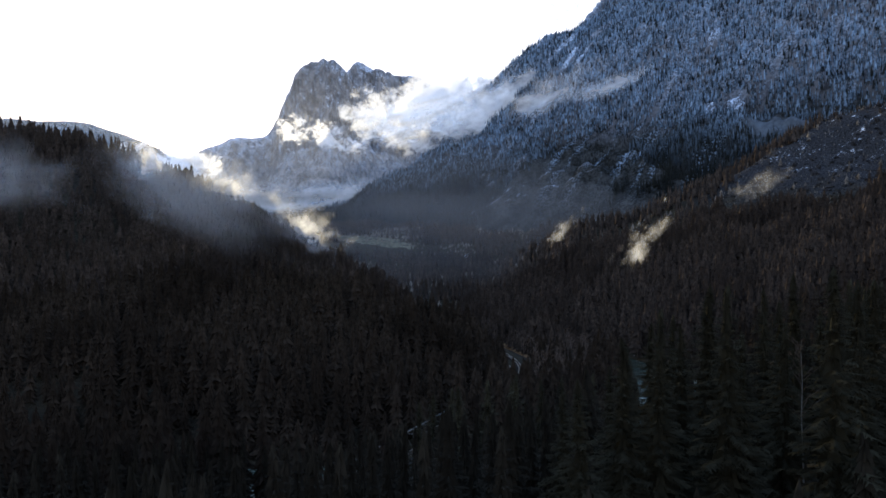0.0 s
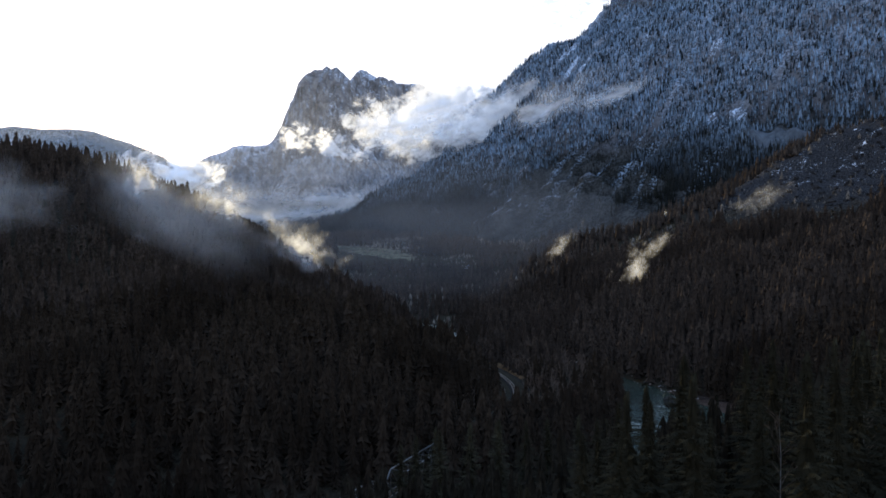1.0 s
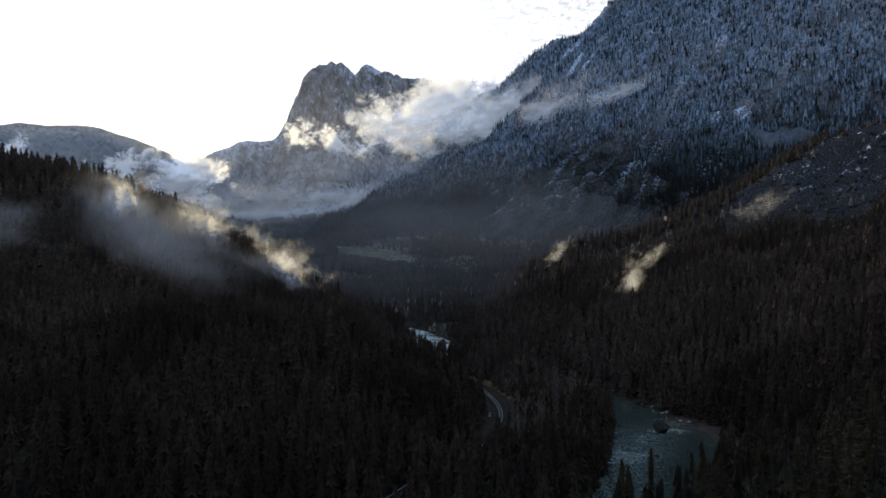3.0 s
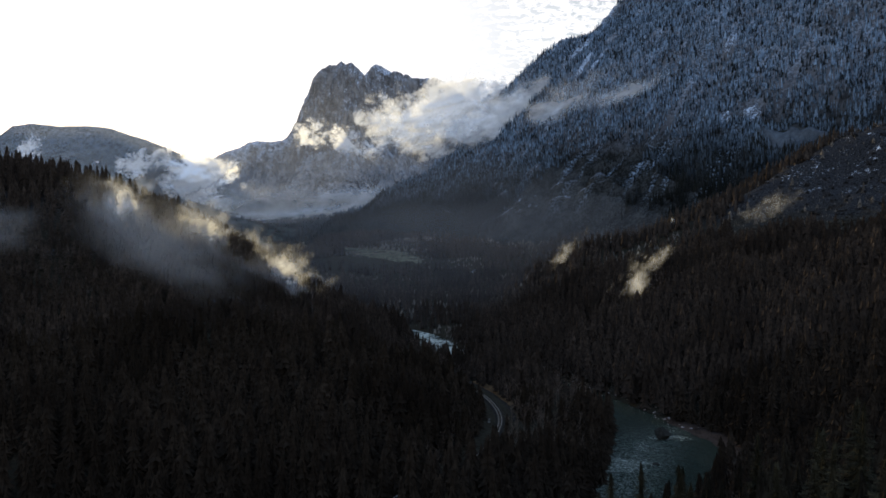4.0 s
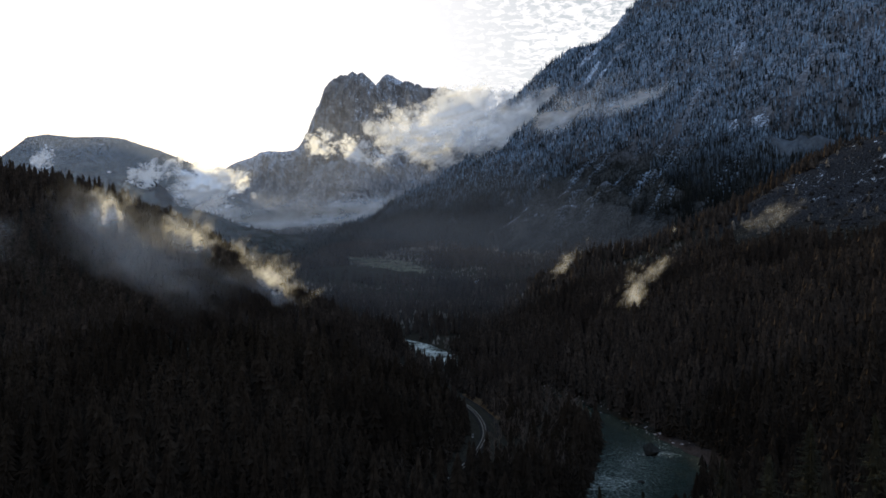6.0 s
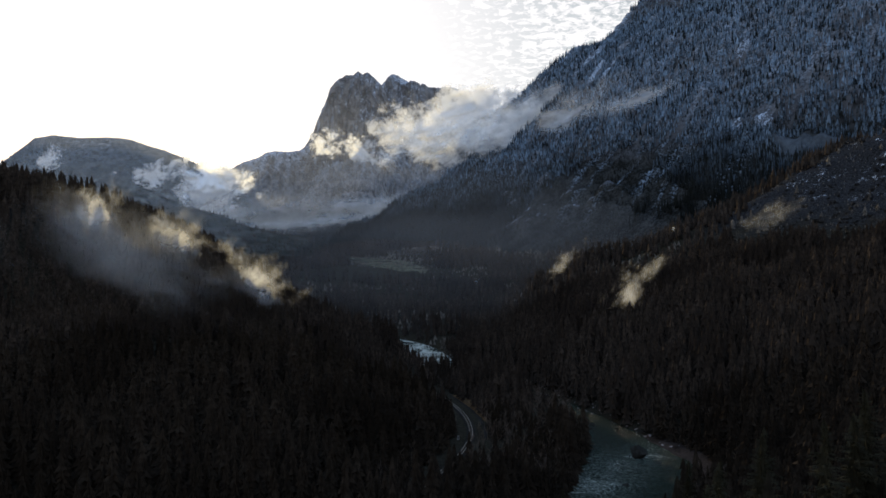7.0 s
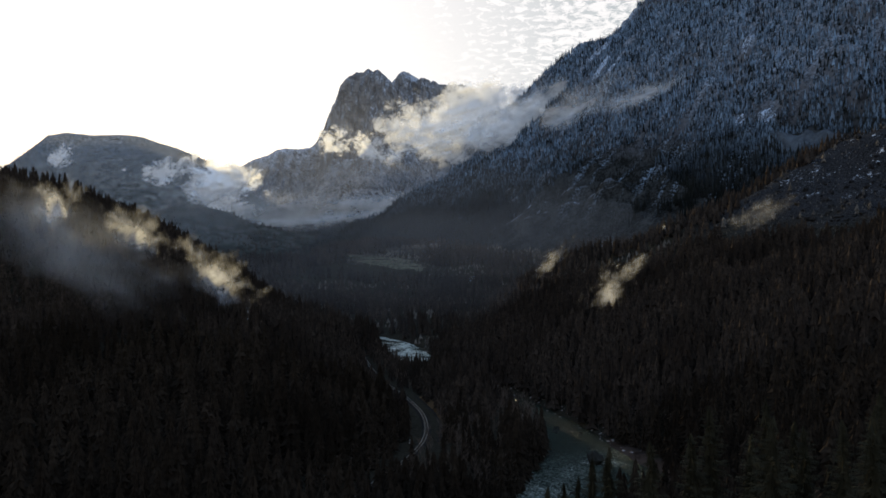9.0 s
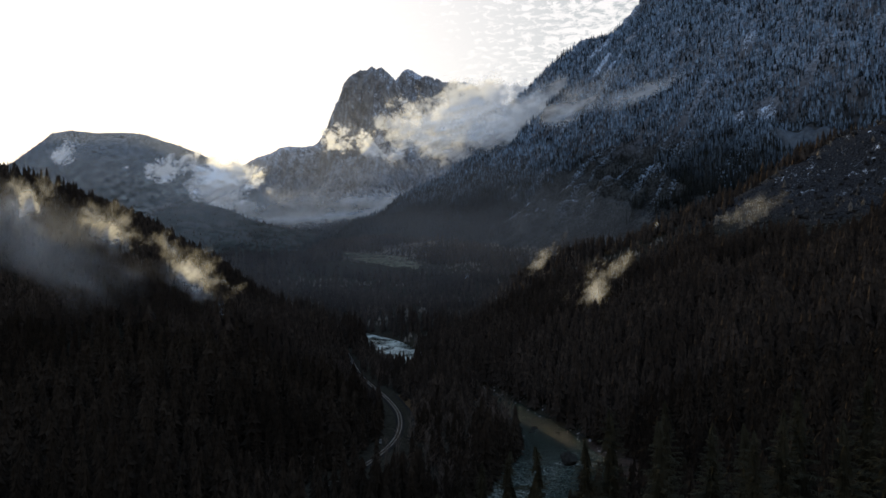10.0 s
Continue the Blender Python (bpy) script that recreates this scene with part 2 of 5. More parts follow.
# for see-through sheets that stand in for haze in the air
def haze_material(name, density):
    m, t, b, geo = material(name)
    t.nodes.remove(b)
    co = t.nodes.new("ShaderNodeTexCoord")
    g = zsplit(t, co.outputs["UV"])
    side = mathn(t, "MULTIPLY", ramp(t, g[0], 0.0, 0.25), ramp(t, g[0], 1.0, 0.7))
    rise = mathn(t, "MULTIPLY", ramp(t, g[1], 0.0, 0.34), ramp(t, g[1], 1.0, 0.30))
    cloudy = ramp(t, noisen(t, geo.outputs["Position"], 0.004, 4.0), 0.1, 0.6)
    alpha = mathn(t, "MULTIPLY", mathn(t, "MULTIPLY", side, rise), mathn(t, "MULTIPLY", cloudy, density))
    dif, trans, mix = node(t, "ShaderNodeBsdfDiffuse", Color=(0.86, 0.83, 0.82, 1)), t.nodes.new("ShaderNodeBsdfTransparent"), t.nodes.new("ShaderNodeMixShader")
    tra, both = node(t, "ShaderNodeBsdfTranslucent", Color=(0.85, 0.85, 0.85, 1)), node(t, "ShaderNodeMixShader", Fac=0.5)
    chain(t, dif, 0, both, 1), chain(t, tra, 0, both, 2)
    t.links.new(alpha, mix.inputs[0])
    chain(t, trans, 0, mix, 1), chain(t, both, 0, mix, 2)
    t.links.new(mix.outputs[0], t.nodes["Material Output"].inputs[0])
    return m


def snow_material(name, lo, hi):
    m, t, b, geo = material(name)
    p = geo.outputs["Position"]
    f, g = noisen(t, p, 0.3, 7.0, 0.7), noisen(t, p, 0.06, 4.0)
    # first colour is snow with the sky's blue painted in
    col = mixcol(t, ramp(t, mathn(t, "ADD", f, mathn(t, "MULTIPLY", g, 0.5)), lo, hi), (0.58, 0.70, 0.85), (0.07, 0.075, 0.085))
    t.links.new(col, b.inputs["Base Color"])
    b.inputs["Roughness"].default_value, b.inputs["Specular IOR Level"].default_value = 0.8, 0.0
    bump(t, b, f, 0.8, 6.0)
    return m


M_SNOW = snow_material("wind_packed_snow", 0.56, 0.84)
M_SPECK = snow_material("snow_flecked_rock", 0.46, 0.70)
M_GROUND = ground_material()
M_MOUNT = rock_material("mountain_rock", (0.105, 0.105, 0.11), (0.05, 0.05, 0.054), 300, 480, 0.30, 0.75, 2.4, 310, 0.34, True)
M_PEAK = rock_material("peak_rock", (0.17, 0.17, 0.175), (0.065, 0.065, 0.07), 400, 700, 0.14, 0.78, 1.5, 330, 0.62)
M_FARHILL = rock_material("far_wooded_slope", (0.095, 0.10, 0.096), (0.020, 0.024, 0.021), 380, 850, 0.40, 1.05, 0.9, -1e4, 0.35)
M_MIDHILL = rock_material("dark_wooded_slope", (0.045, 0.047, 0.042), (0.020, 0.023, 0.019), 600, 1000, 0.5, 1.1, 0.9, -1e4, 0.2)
# near, bank and riverside needles are darkened for light trapped between boughs
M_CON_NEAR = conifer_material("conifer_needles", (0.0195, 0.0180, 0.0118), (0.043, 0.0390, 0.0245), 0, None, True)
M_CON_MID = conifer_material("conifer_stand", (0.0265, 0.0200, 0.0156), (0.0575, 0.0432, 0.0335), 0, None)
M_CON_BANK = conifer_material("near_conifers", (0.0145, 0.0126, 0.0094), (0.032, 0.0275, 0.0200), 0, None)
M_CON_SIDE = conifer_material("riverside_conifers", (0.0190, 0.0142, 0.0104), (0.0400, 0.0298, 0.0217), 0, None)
M_BRUSH = conifer_material("leafless_brush", (0.070, 0.058, 0.047), (0.16, 0.133, 0.107), 0, None)
M_SCRUB = conifer_material("slope_scrub", (0.014, 0.0142, 0.0132), (0.040, 0.0400, 0.0375), 0, None)
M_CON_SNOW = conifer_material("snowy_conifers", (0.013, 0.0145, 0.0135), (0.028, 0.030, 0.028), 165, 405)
M_BARK = simple_material("bark", (0.022, 0.019, 0.016), (0.046, 0.041, 0.036), 1.5, 0.95)
M_TWIG = simple_material("bare_twigs", (0.055, 0.040, 0.031), (0.115, 0.084, 0.064), 0.4, 0.95)
M_ALDER = simple_material("alder_bark", (0.10, 0.095, 0.088), (0.20, 0.19, 0.175), 1.2, 0.95)
M_WATER = water_material()
M_ROCK = simple_material("river_rock", (0.010, 0.0095, 0.008), (0.034, 0.032, 0.028), 0.7, 0.85, 0, 0.2)
M_STONE = simple_material("bank_stones", (0.12, 0.10, 0.095), (0.30, 0.26, 0.245), 0.5, 0.9, 0, 0.1)
M_SHORE = simple_material("wet_shore_gravel", (0.012, 0.0088, 0.0072), (0.042, 0.031, 0.026), 0.8, 0.85, 0, 0.25)
M_BALLAST = simple_material("ballast", (0.010, 0.009, 0.008), (0.026, 0.0235, 0.021), 2.5, 0.95)
M_BANK = simple_material("rust_earth", (0.040, 0.024, 0.013), (0.10, 0.060, 0.032), 0.5, 0.95, 0, 0.2)
M_RAIL = simple_material("worn_steel", (0.24, 0.215, 0.19), (0.36, 0.33, 0.29), 3.0, 0.46, 0.9, 0.0)
M_TIE = simple_material("creosote_wood", (0.045, 0.035, 0.028), (0.085, 0.07, 0.055), 2.0, 0.9)
M_GIRDER = simple_material("weathered_paint", (0.022, 0.021, 0.020), (0.05, 0.048, 0.045), 0.8, 0.45, 0.3, 0.01)
# top chords take a lighter copy of the paint, for sky light caught there
M_CHORD = simple_material("skylit_bridge_paint", (0.045, 0.043, 0.039), (0.09, 0.086, 0.08), 0.8, 0.6, 0.0, 0.01)
M_PALE = simple_material("pale_steel", (0.07, 0.068, 0.064), (0.13, 0.125, 0.118), 1.5, 0.5, 0.0, 0.01)
M_CONCRETE = simple_material("concrete", (0.25, 0.245, 0.235), (0.38, 0.37, 0.355), 0.9, 0.9)
M_MEADOW = simple_material("pale_grass", (0.024, 0.0235, 0.017), (0.105, 0.098, 0.067), 0.16, 0.95, 0, 0.9)
M_BENCH = simple_material("frosted_grass", (0.032, 0.038, 0.045), (0.075, 0.088, 0.102), 0.08, 0.95, 0, 1.5)


# ---------------------------------------------------------------- numbers of the land
def lattice(ix, iy, seed):
    h = (ix.astype(np.int64) * 374761393 + iy.astype(np.int64) * 668265263 + seed * 974634599) & 0x7FFFFFFF
    h = ((h ^ (h >> 13)) * 1274126177) & 0x7FFFFFFF
    return ((h ^ (h >> 16)) & 0xFFFF) / 65535.0


def vnoise(x, y, seed=0):
    ix, iy = np.floor(x), np.floor(y)
    fx, fy = x - ix, y - iy
    fx, fy = fx * fx * (3 - 2 * fx), fy * fy * (3 - 2 * fy)
    a, b = lattice(ix, iy, seed), lattice(ix + 1, iy, seed)
    c, d = lattice(ix, iy + 1, seed), lattice(ix + 1, iy + 1, seed)
    return (a + (b - a) * fx) * (1 - fy) + (c + (d - c) * fx) * fy


def fbm(x, y, octaves=5, seed=0, gain=0.5):
    s, a, n = 0.0, 1.0, 0.0
    for i in range(octaves):
        s, n = s + a * (vnoise(x, y, seed + i) * 2 - 1), n + a
        x, y, a = x * 2.03 + 7.1, y * 2.03 + 3.7, a * gain
    return s / n


def ridged(x, y, octaves=5, seed=0):
    s, a, n = 0.0, 1.0, 0.0
    for i in range(octaves):
        s, n = s + a * (1 - 2 * np.abs(vnoise(x, y, seed + i) * 2 - 1)), n + a
        x, y, a = x * 2.1 + 3.3, y * 2.1 + 9.2, a * 0.5
    return s / n


def smooth(v, lo, hi):
    t = np.clip((v - lo) / (hi - lo), 0, 1)
    return t * t * (3 - 2 * t)


def spline(pts, step=2.0):
    """A smooth line through a few points, at even steps."""
    p = np.array(pts, float)
    q = np.vstack([2 * p[0] - p[1], p, 2 * p[-1] - p[-2]])
    out_pts = []
    for i in range(1, len(q) - 2):
        n = max(2, int(np.linalg.norm(q[i + 1] - q[i]) / step))
        t = np.linspace(0, 1, n, endpoint=False)[:, None]
        a, b, c, d = q[i - 1], q[i], q[i + 1], q[i + 2]
        out_pts.append(0.5 * (2 * b + (c - a) * t + (2 * a - 5 * b + 4 * c - d) * t ** 2 + (3 * b - a - 3 * c + d) * t ** 3))
    out_pts.append(p[-1:])
    return np.vstack(out_pts)


def line_distance(x, y, line):
    """Distance to a line of close points, and the index of the nearest one."""
    best, arg = np.full(x.shape, 1e9), np.zeros(x.shape, int)
    for i in range(0, len(line)):
        d = (x - line[i, 0]) ** 2 + (y - line[i, 1]) ** 2
        m = d < best
        best[m], arg[m] = d[m], i
    return np.sqrt(best), arg


# centre line of the river: x, y, half width
RIVER = spline([(-420, 215, 22), (-200, 235, 21), (-80, 232, 20), (-25, 232, 20), (30, 236, 20), (72, 262, 20), (98, 312, 22), (120, 358, 30), (128, 400, 29), (121, 440, 17), (110, 490, 10), (88, 540, 12), (58, 590, 14), (28, 640, 14),
                (6, 700, 16), (-12, 760, 19), (-42, 825, 21), (-95, 890, 20), (-200, 960, 22), (-380, 1040, 22), (-700, 1150, 22)], 4.0)
RIVER_Z = 0.0
# centre line of the railway: x, y
RAIL = spline([(-121, -20), (-80, 76), (-35.5, 180), (-8, 244), (5, 274), (12.8, 292.6), (17.8, 304), (22.9, 318.8), (28.7, 337), (35.3, 360), (40.1, 383.5), (42.6, 407), (41.5, 432), (36.5, 461), (27.5, 490), (15.5, 520), (0, 556), (-16, 600), (-36, 660), (-62, 730), (-112, 800), (-190, 880), (-300, 950)], 1.0)


def rail_z(y):
    return 8.0 + 12.0 * smooth(y, 560, 860)


def land(x, y):
    """Height of the ground, in metres above the river."""
    x, y = np.asarray(x, float), np.asarray(y, float)
    rough = fbm(x / 70, y / 70, 4, 3)
    floor = np.interp(y, (-500, 600, 760, 920, 1130, 1165, 1225, 1275, 1364, 1500, 2000, 2600, 3600, 5000), (5, 5, 7, 14, 22, 34, 42, 66, 79, 93, 110, 136, 190, 240)) + 3 * rough + 6 * smooth(y, 920, 1050) * smooth(y, 2400, 1700) * ridged(x / 140, y / 70, 3, 12)
    floor = floor - 62 * smooth(x, -240, -420) * smooth(y, 1250, 1650) * smooth(y, 3000, 2500)
    # wooded hill west of the railway
    crest = np.interp(x, (-1500, -600, -360, -277, -249, -203, -160, -125, -98, -75, -45, -17, 8, 25, 36, 60), (268, 198, 161, 149, 140, 116, 98, 82, 63, 47, 36, 23, 12, 7, 4, 0))
    crest_y = np.interp(x, (-600, -277, -250, -200, -125, -75, -45, -17, 10, 40), (620, 585, 600, 588, 518, 482, 445, 400, 390, 390))
    along = np.interp(y - crest_y, (-700, -500, -320, -200, -113, -50, 0, 90, 180, 300, 450, 600), (0.03, 0.09, 0.2, 0.37, 0.6, 0.86, 1.0, 0.84, 0.62, 0.33, 0.1, 0.0))
    hill_w = crest * along + 5 * rough * smooth(x, 30, -60)
    # wooded hill east of the river, with its bare knobs
    cy = np.interp(x, (60, 130, 250, 337, 430, 470, 700, 1500), (1000, 930, 860, 850, 850, 815, 830, 900))
    cz = np.interp(x, (-100, 20, 60, 130, 182, 224, 253, 300, 340, 383, 415, 450, 500, 700, 1500), (10, 30, 55, 78, 90, 99, 112, 132, 154, 177, 196, 219, 228, 268, 330))
    bank = np.interp(y, (-400, 100, 300, 380, 430, 480, 540, 600, 700, 800), (40, 100, 145, 168, 152, 130, 118, 85, 45, 40))
    t = np.clip((y - 330) / (cy - 330), 0, 1)
    hill_e = np.where(y < cy, 8 + (cz - 8) * t ** 1.25, cz - 0.16 * (y - cy)) * smooth(x, bank - 60, bank + 130) + (6 + 9 * smooth(x, bank + 40, bank + 160) * smooth(y, 720, 640)) * rough
    hill_e = hill_e + 9 * ridged(x / 190 + 0.3 * y / 190, y / 95, 3, 37) * smooth(x, bank + 20, bank + 110) * smooth(y, 820, 700)
    side = 6 + 0.42 * np.clip(x - bank, -20, 400) * smooth(y, 900, 500)
    hill_e = np.maximum(hill_e, np.where(x > bank - 20, side, -20))
    # near bank under the camera
    near = np.clip(0.36 * (208 - y) + 0.24 * (x - 20), -10, 44 + 0.3 * np.clip(x - 95, 0, 80)) * smooth(x, -120, 0) + 2 * rough
    # foot of the great mountain
    u = 0.83 * x + 0.56 * y
    foot = np.interp(u, (600, 850, 1000, 1300), (-40, 74, 135, 230)) * smooth(y, 850, 1150)
    knob = np.clip(1.15 - ((x - 470) / 200) ** 2 - ((y - 765) / 115) ** 2, 0, 1)
    hill_e = hill_e + knob * (8 * ridged(x / 38, y / 30, 3, 17) + 3.5 * ridged(x / 10, y / 10, 3, 18))
    h = np.maximum(np.maximum(floor, hill_w), np.maximum(np.maximum(hill_e, near), foot))
    return h


def shaped(x, y):
    """land() with the railway's bench and the river's bed cut into it."""
    h = land(x, y)
    near_all = (np.abs(x) < 760) & (y > -50) & (y < 1250)
    if near_all.any():
        xs, ys, hs = x[near_all], y[near_all], h[near_all]
        d, i = line_distance(xs, ys, RAIL[::6])
        level = rail_z(ys) - 0.55
        w = smooth(d, 22, 6)
        hs = hs * (1 - w) + level * w
        d, i = line_distance(xs, ys, RIVER)
        half = RIVER[i, 2]
        bed = -2.5 + 0.55 * np.maximum(d - half + 3, 0) + 0.9 * vnoise(xs / 5, ys / 5, 9)
        w2 = smooth(d - half, 30, 2)
        hs = np.where(hs > bed, hs * (1 - w2) + np.minimum(hs, bed) * w2, hs)
        h = h.copy()
        h[near_all] = hs
    return h


def raw_mesh(name, verts, faces, mat, smooth_shade=True, uv=None):
    """A mesh from arrays: verts (n, 3), faces (m, 3 or 4)."""
    verts, faces = np.asarray(verts, np.float32), np.asarray(faces, np.int32)
    me = bpy.data.meshes.new(name)
    m, k = faces.shape
    me.vertices.add(len(verts))
    me.vertices.foreach_set("co", verts.ravel())
    me.loops.add(m * k)
    me.loops.foreach_set("vertex_index", faces.ravel())
    me.polygons.add(m)
    me.polygons.foreach_set("loop_start", np.arange(0, m * k, k, dtype=np.int32))
    me.polygons.foreach_set("use_smooth", np.full(m, smooth_shade))
    if uv is not None:
        layer = me.uv_layers.new(name="UVMap")
        layer.data.foreach_set("uv", np.asarray(uv, np.float32)[faces.ravel()].ravel())
    me.update()
    me.validate()
    me.materials.append(mat)
    return me


def grid_faces(nu, nv):
    i = np.arange(nu * nv).reshape(nu, nv)
    return np.stack([i[:-1, :-1], i[1:, :-1], i[1:, 1:], i[:-1, 1:]], -1).reshape(-1, 4)


def part(name, bm, mat, parent, label=""):
    me = bm
    if not isinstance(bm, bpy.types.Mesh):
        me = bpy.data.meshes.new(name)
        bm.to_mesh(me)
        bm.free()
        me.materials.append(mat)
    ob = new(name, me)
    ob.parent = parent
    if label:
        ob["label"] = label
    return ob


# ---------------------------------------------------------------- ground
CX, CY = 40.0, -60.0
fan = np.radians(np.concatenate([np.arange(-180, -44, 4.0), np.arange(-44, 44, 0.30), np.arange(44, 180.1, 4.0)]))
radii = np.concatenate([np.linspace(1, 150, 24), np.arange(156, 960, 5.2), np.geomspace(970, 5200, 90)])
FA, RR = np.meshgrid(fan, radii, indexing="ij")
gx, gy = CX + RR * np.sin(FA), CY + RR * np.cos(FA)
gz = shaped(gx, gy)
ground = new("ground", raw_mesh("ground", np.stack([gx, gy, gz], -1).reshape(-1, 3), grid_faces(*gx.shape)[:, ::-1], M_GROUND))
tagged(ground, "dark mossy forest floor of a mountain valley", "ground", kind="structure")

# ---------------------------------------------------------------- great mountain on the east side
# bare places on its face: centre up the slope and along it, half sizes
BARE = [(1350, 975, 26, 12), (1204, 830, 22, 26), (1196, 873, 12, 14), (1540, 1632, 70, 13), (1480, 1650, 40, 10), (1435, 1512, 45, 12), (1372, 1440, 40, 8), (1378, 1394, 30, 8), (1600, 1580, 36, 14), (1047, 1052, 15, 30), (1095, 1310, 13, 32), (1150, 712, 16, 62)]


# rocky spurs low on its face: foot and head, up the slope and along it
RIBS = [((996, 1520), (1118, 1396)), ((1014, 1390), (1104, 1262)), ((985, 1262), (1058, 1108)), ((955, 1190), (1046, 1010)), ((930, 1300), (985, 1180))]


def off_rib(u, s, foot, head):
    """Distance from a spur's line, with a wandering crest."""
    (u0, s0), (u1, s1) = foot, head
    du, ds = u1 - u0, s1 - s0
    q = np.clip(((u - u0) * du + (s - s0) * ds) / (du * du + ds * ds), 0, 1)
    bend = 12 * np.sin(q * 5 + u0)
    return np.hypot(u - u0 - q * du - bend * 0.6, s - s0 - q * ds - bend * 0.5), q


def mountain(u, s):
    z = np.interp(u, (700, 850, 1000, 1108, 1186, 1223, 1300, 1364, 1460, 1548, 1610, 1640, 1800, 2100, 2400),
                  (-40, 66, 140, 212, 262, 312, 420, 520, 625, 680, 735, 800, 960, 1180, 1250))
    gully = ridged(s / 210, u / 700, 4, 21)
    crag = ridged(s / 60, u / 60, 4, 31)
    z = z + smooth(u, 900, 1300) * (38 * gully + 14 * crag) + 10 * fbm(s / 120, u / 120, 4, 5)
    z = z + smooth(u, 860, 1000) * smooth(u, 1330, 1180) * (38 * ridged((s - 0.3 * u) / 230, u / 620, 3, 27) + 8 * crag)
    for cu, cs, ru, rs in BARE:
        q = np.clip(1.3 - ((u - cu) / ru / 1.2) ** 2 - ((s - cs) / rs / 1.2) ** 2, 0, 1)
        z = z + 9 * q * (1 + 0.9 * crag)
    for foot, head in RIBS:
        d, q = off_rib(u, s, foot, head)
        z = z + 15 * np.exp(-(d / 20) ** 2) * (0.35 + 0.65 * smooth(q, 0.0, 0.3))
    end = 2136 - (np.maximum(u, 951) - 951) * 0.83 + 30 * fbm(u / 90, s * 0, 3, 8)
    over = np.maximum(s - end, 0)
    return z - 1.0 * over - 0.004 * np.minimum(over, 200) ** 2


uu, ss = np.meshgrid(np.linspace(700, 2100, 190), np.linspace(-300, 2450, 360), indexing="ij")
mx, my = 0.83 * uu - 0.56 * ss, 0.56 * uu + 0.83 * ss
mz = mountain(uu, ss)
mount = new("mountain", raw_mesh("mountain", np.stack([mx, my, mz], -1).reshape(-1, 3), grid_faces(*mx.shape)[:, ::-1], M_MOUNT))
tagged(mount, "huge steep snow-dusted rock mountain above the valley", "mountain", kind="structure")

for cu, cs, ru, rs in BARE[:-1]:
    a, q = np.meshgrid(np.linspace(-1, 1, 26), np.linspace(-1, 1, 26), indexing="ij")
    pu, ps = cu + a * ru * 1.1, cs + q * rs * 1.1
    lift = (0.2 if cu < 1120 else 1.4) + 3.5 * ridged(pu / 16, ps / 7, 4, 44) - 9 * smooth(np.hypot(a, q), 0.45, 1.0)
    pv = np.stack([0.83 * pu - 0.56 * ps, 0.56 * pu + 0.83 * ps, mountain(pu, ps) + lift], -1).reshape(-1, 3)
    patch = new("snow_patch", raw_mesh("snow_patch", pv, grid_faces(26, 26)[:, ::-1], M_SPECK if cu < 1120 else M_SNOW))
    tagged(patch, "bright snow patch on bare mountain rock", "snow patch", "snow patches on the mountain")

for foot, head in RIBS:
    q, a = np.meshgrid(np.linspace(0, 1, 70), np.linspace(-1, 1, 9), indexing="ij")
    bend = 12 * np.sin(q * 5 + foot[0])
    wide = (4 + 5 * vnoise(q * 9, q * 0, 58)) * smooth(q, 0.0, 0.12) * smooth(q, 1.0, 0.85)
    pu = foot[0] + q * (head[0] - foot[0]) + bend * 0.6 + a * wide * 0.75
    ps = foot[1] + q * (head[1] - foot[1]) + bend * 0.5 + a * wide * 0.65
    lift = -1.1 + 3.2 * ridged(pu / 14, ps / 14, 3, 47) - 4 * np.abs(a) ** 2
    pv = np.stack([0.83 * pu - 0.56 * ps, 0.56 * pu + 0.83 * ps, mountain(pu, ps) + lift], -1).reshape(-1, 3)
    spur = new("rock_rib", raw_mesh("rock_rib", pv, grid_faces(70, 9), M_SPECK, False))
    tagged(spur, "snow-flecked bare rock rib on the mountain side", "rock rib", "rock ribs on the mountain")

# open frosted bench under the cliffs
cu, cs, ru, rs = BARE[-1]
a, q = np.meshgrid(np.linspace(-1, 1, 24), np.linspace(-1, 1, 60), indexing="ij")
pu, ps = cu - 0.16 * (cs - 712 + q * rs) + a * ru * 1.2, cs + q * rs * 1.15
lift = 3.0 + 1.2 * fbm(pu / 12, ps / 20, 3, 46) - 9 * smooth(np.hypot(a, q), 0.55, 1.0)
pv = np.stack([0.83 * pu - 0.56 * ps, 0.56 * pu + 0.83 * ps, mountain(pu, ps) + lift], -1).reshape(-1, 3)
open_slope = new("open_slope", raw_mesh("open_slope", pv, grid_faces(24, 60)[:, ::-1], M_BENCH))
tagged(open_slope, "open frosted grassy shelf on the mountain side", "slope", kind="structure")

# ---------------------------------------------------------------- twin-topped far peak
FRONT_TOP = np.array([(-2300, 260), (-1900, 400), (-1560, 560), (-1478, 592), (-1380, 637), (-1267, 682), (-1215, 691), (-1122, 688), (-1066, 725), (-1002, 814), (-972, 880), (-930, 958), (-901, 1030), (-886, 1077), (-831, 1128), (-787, 1152), (-749, 1145), (-715, 1174), (-685, 1143), (-644, 1155), (-606, 1115), (-584, 1096),
                      (-556, 1045), (-530, 940), (-482, 745), (-395, 565), (-250, 400), (0, 240)])
BACK_TOP = np.array([(-1000, 500), (-760, 940), (-660, 1135), (-613, 1160), (-577, 1212), (-532, 1225), (-482, 1190), (-420, 1160), (-349, 1147), (-317, 1121), (-242, 1120), (-110, 1108), (-38, 1055), (32, 1001), (80, 981), (140, 1006), (214, 1040), (285, 1054), (800, 940)])


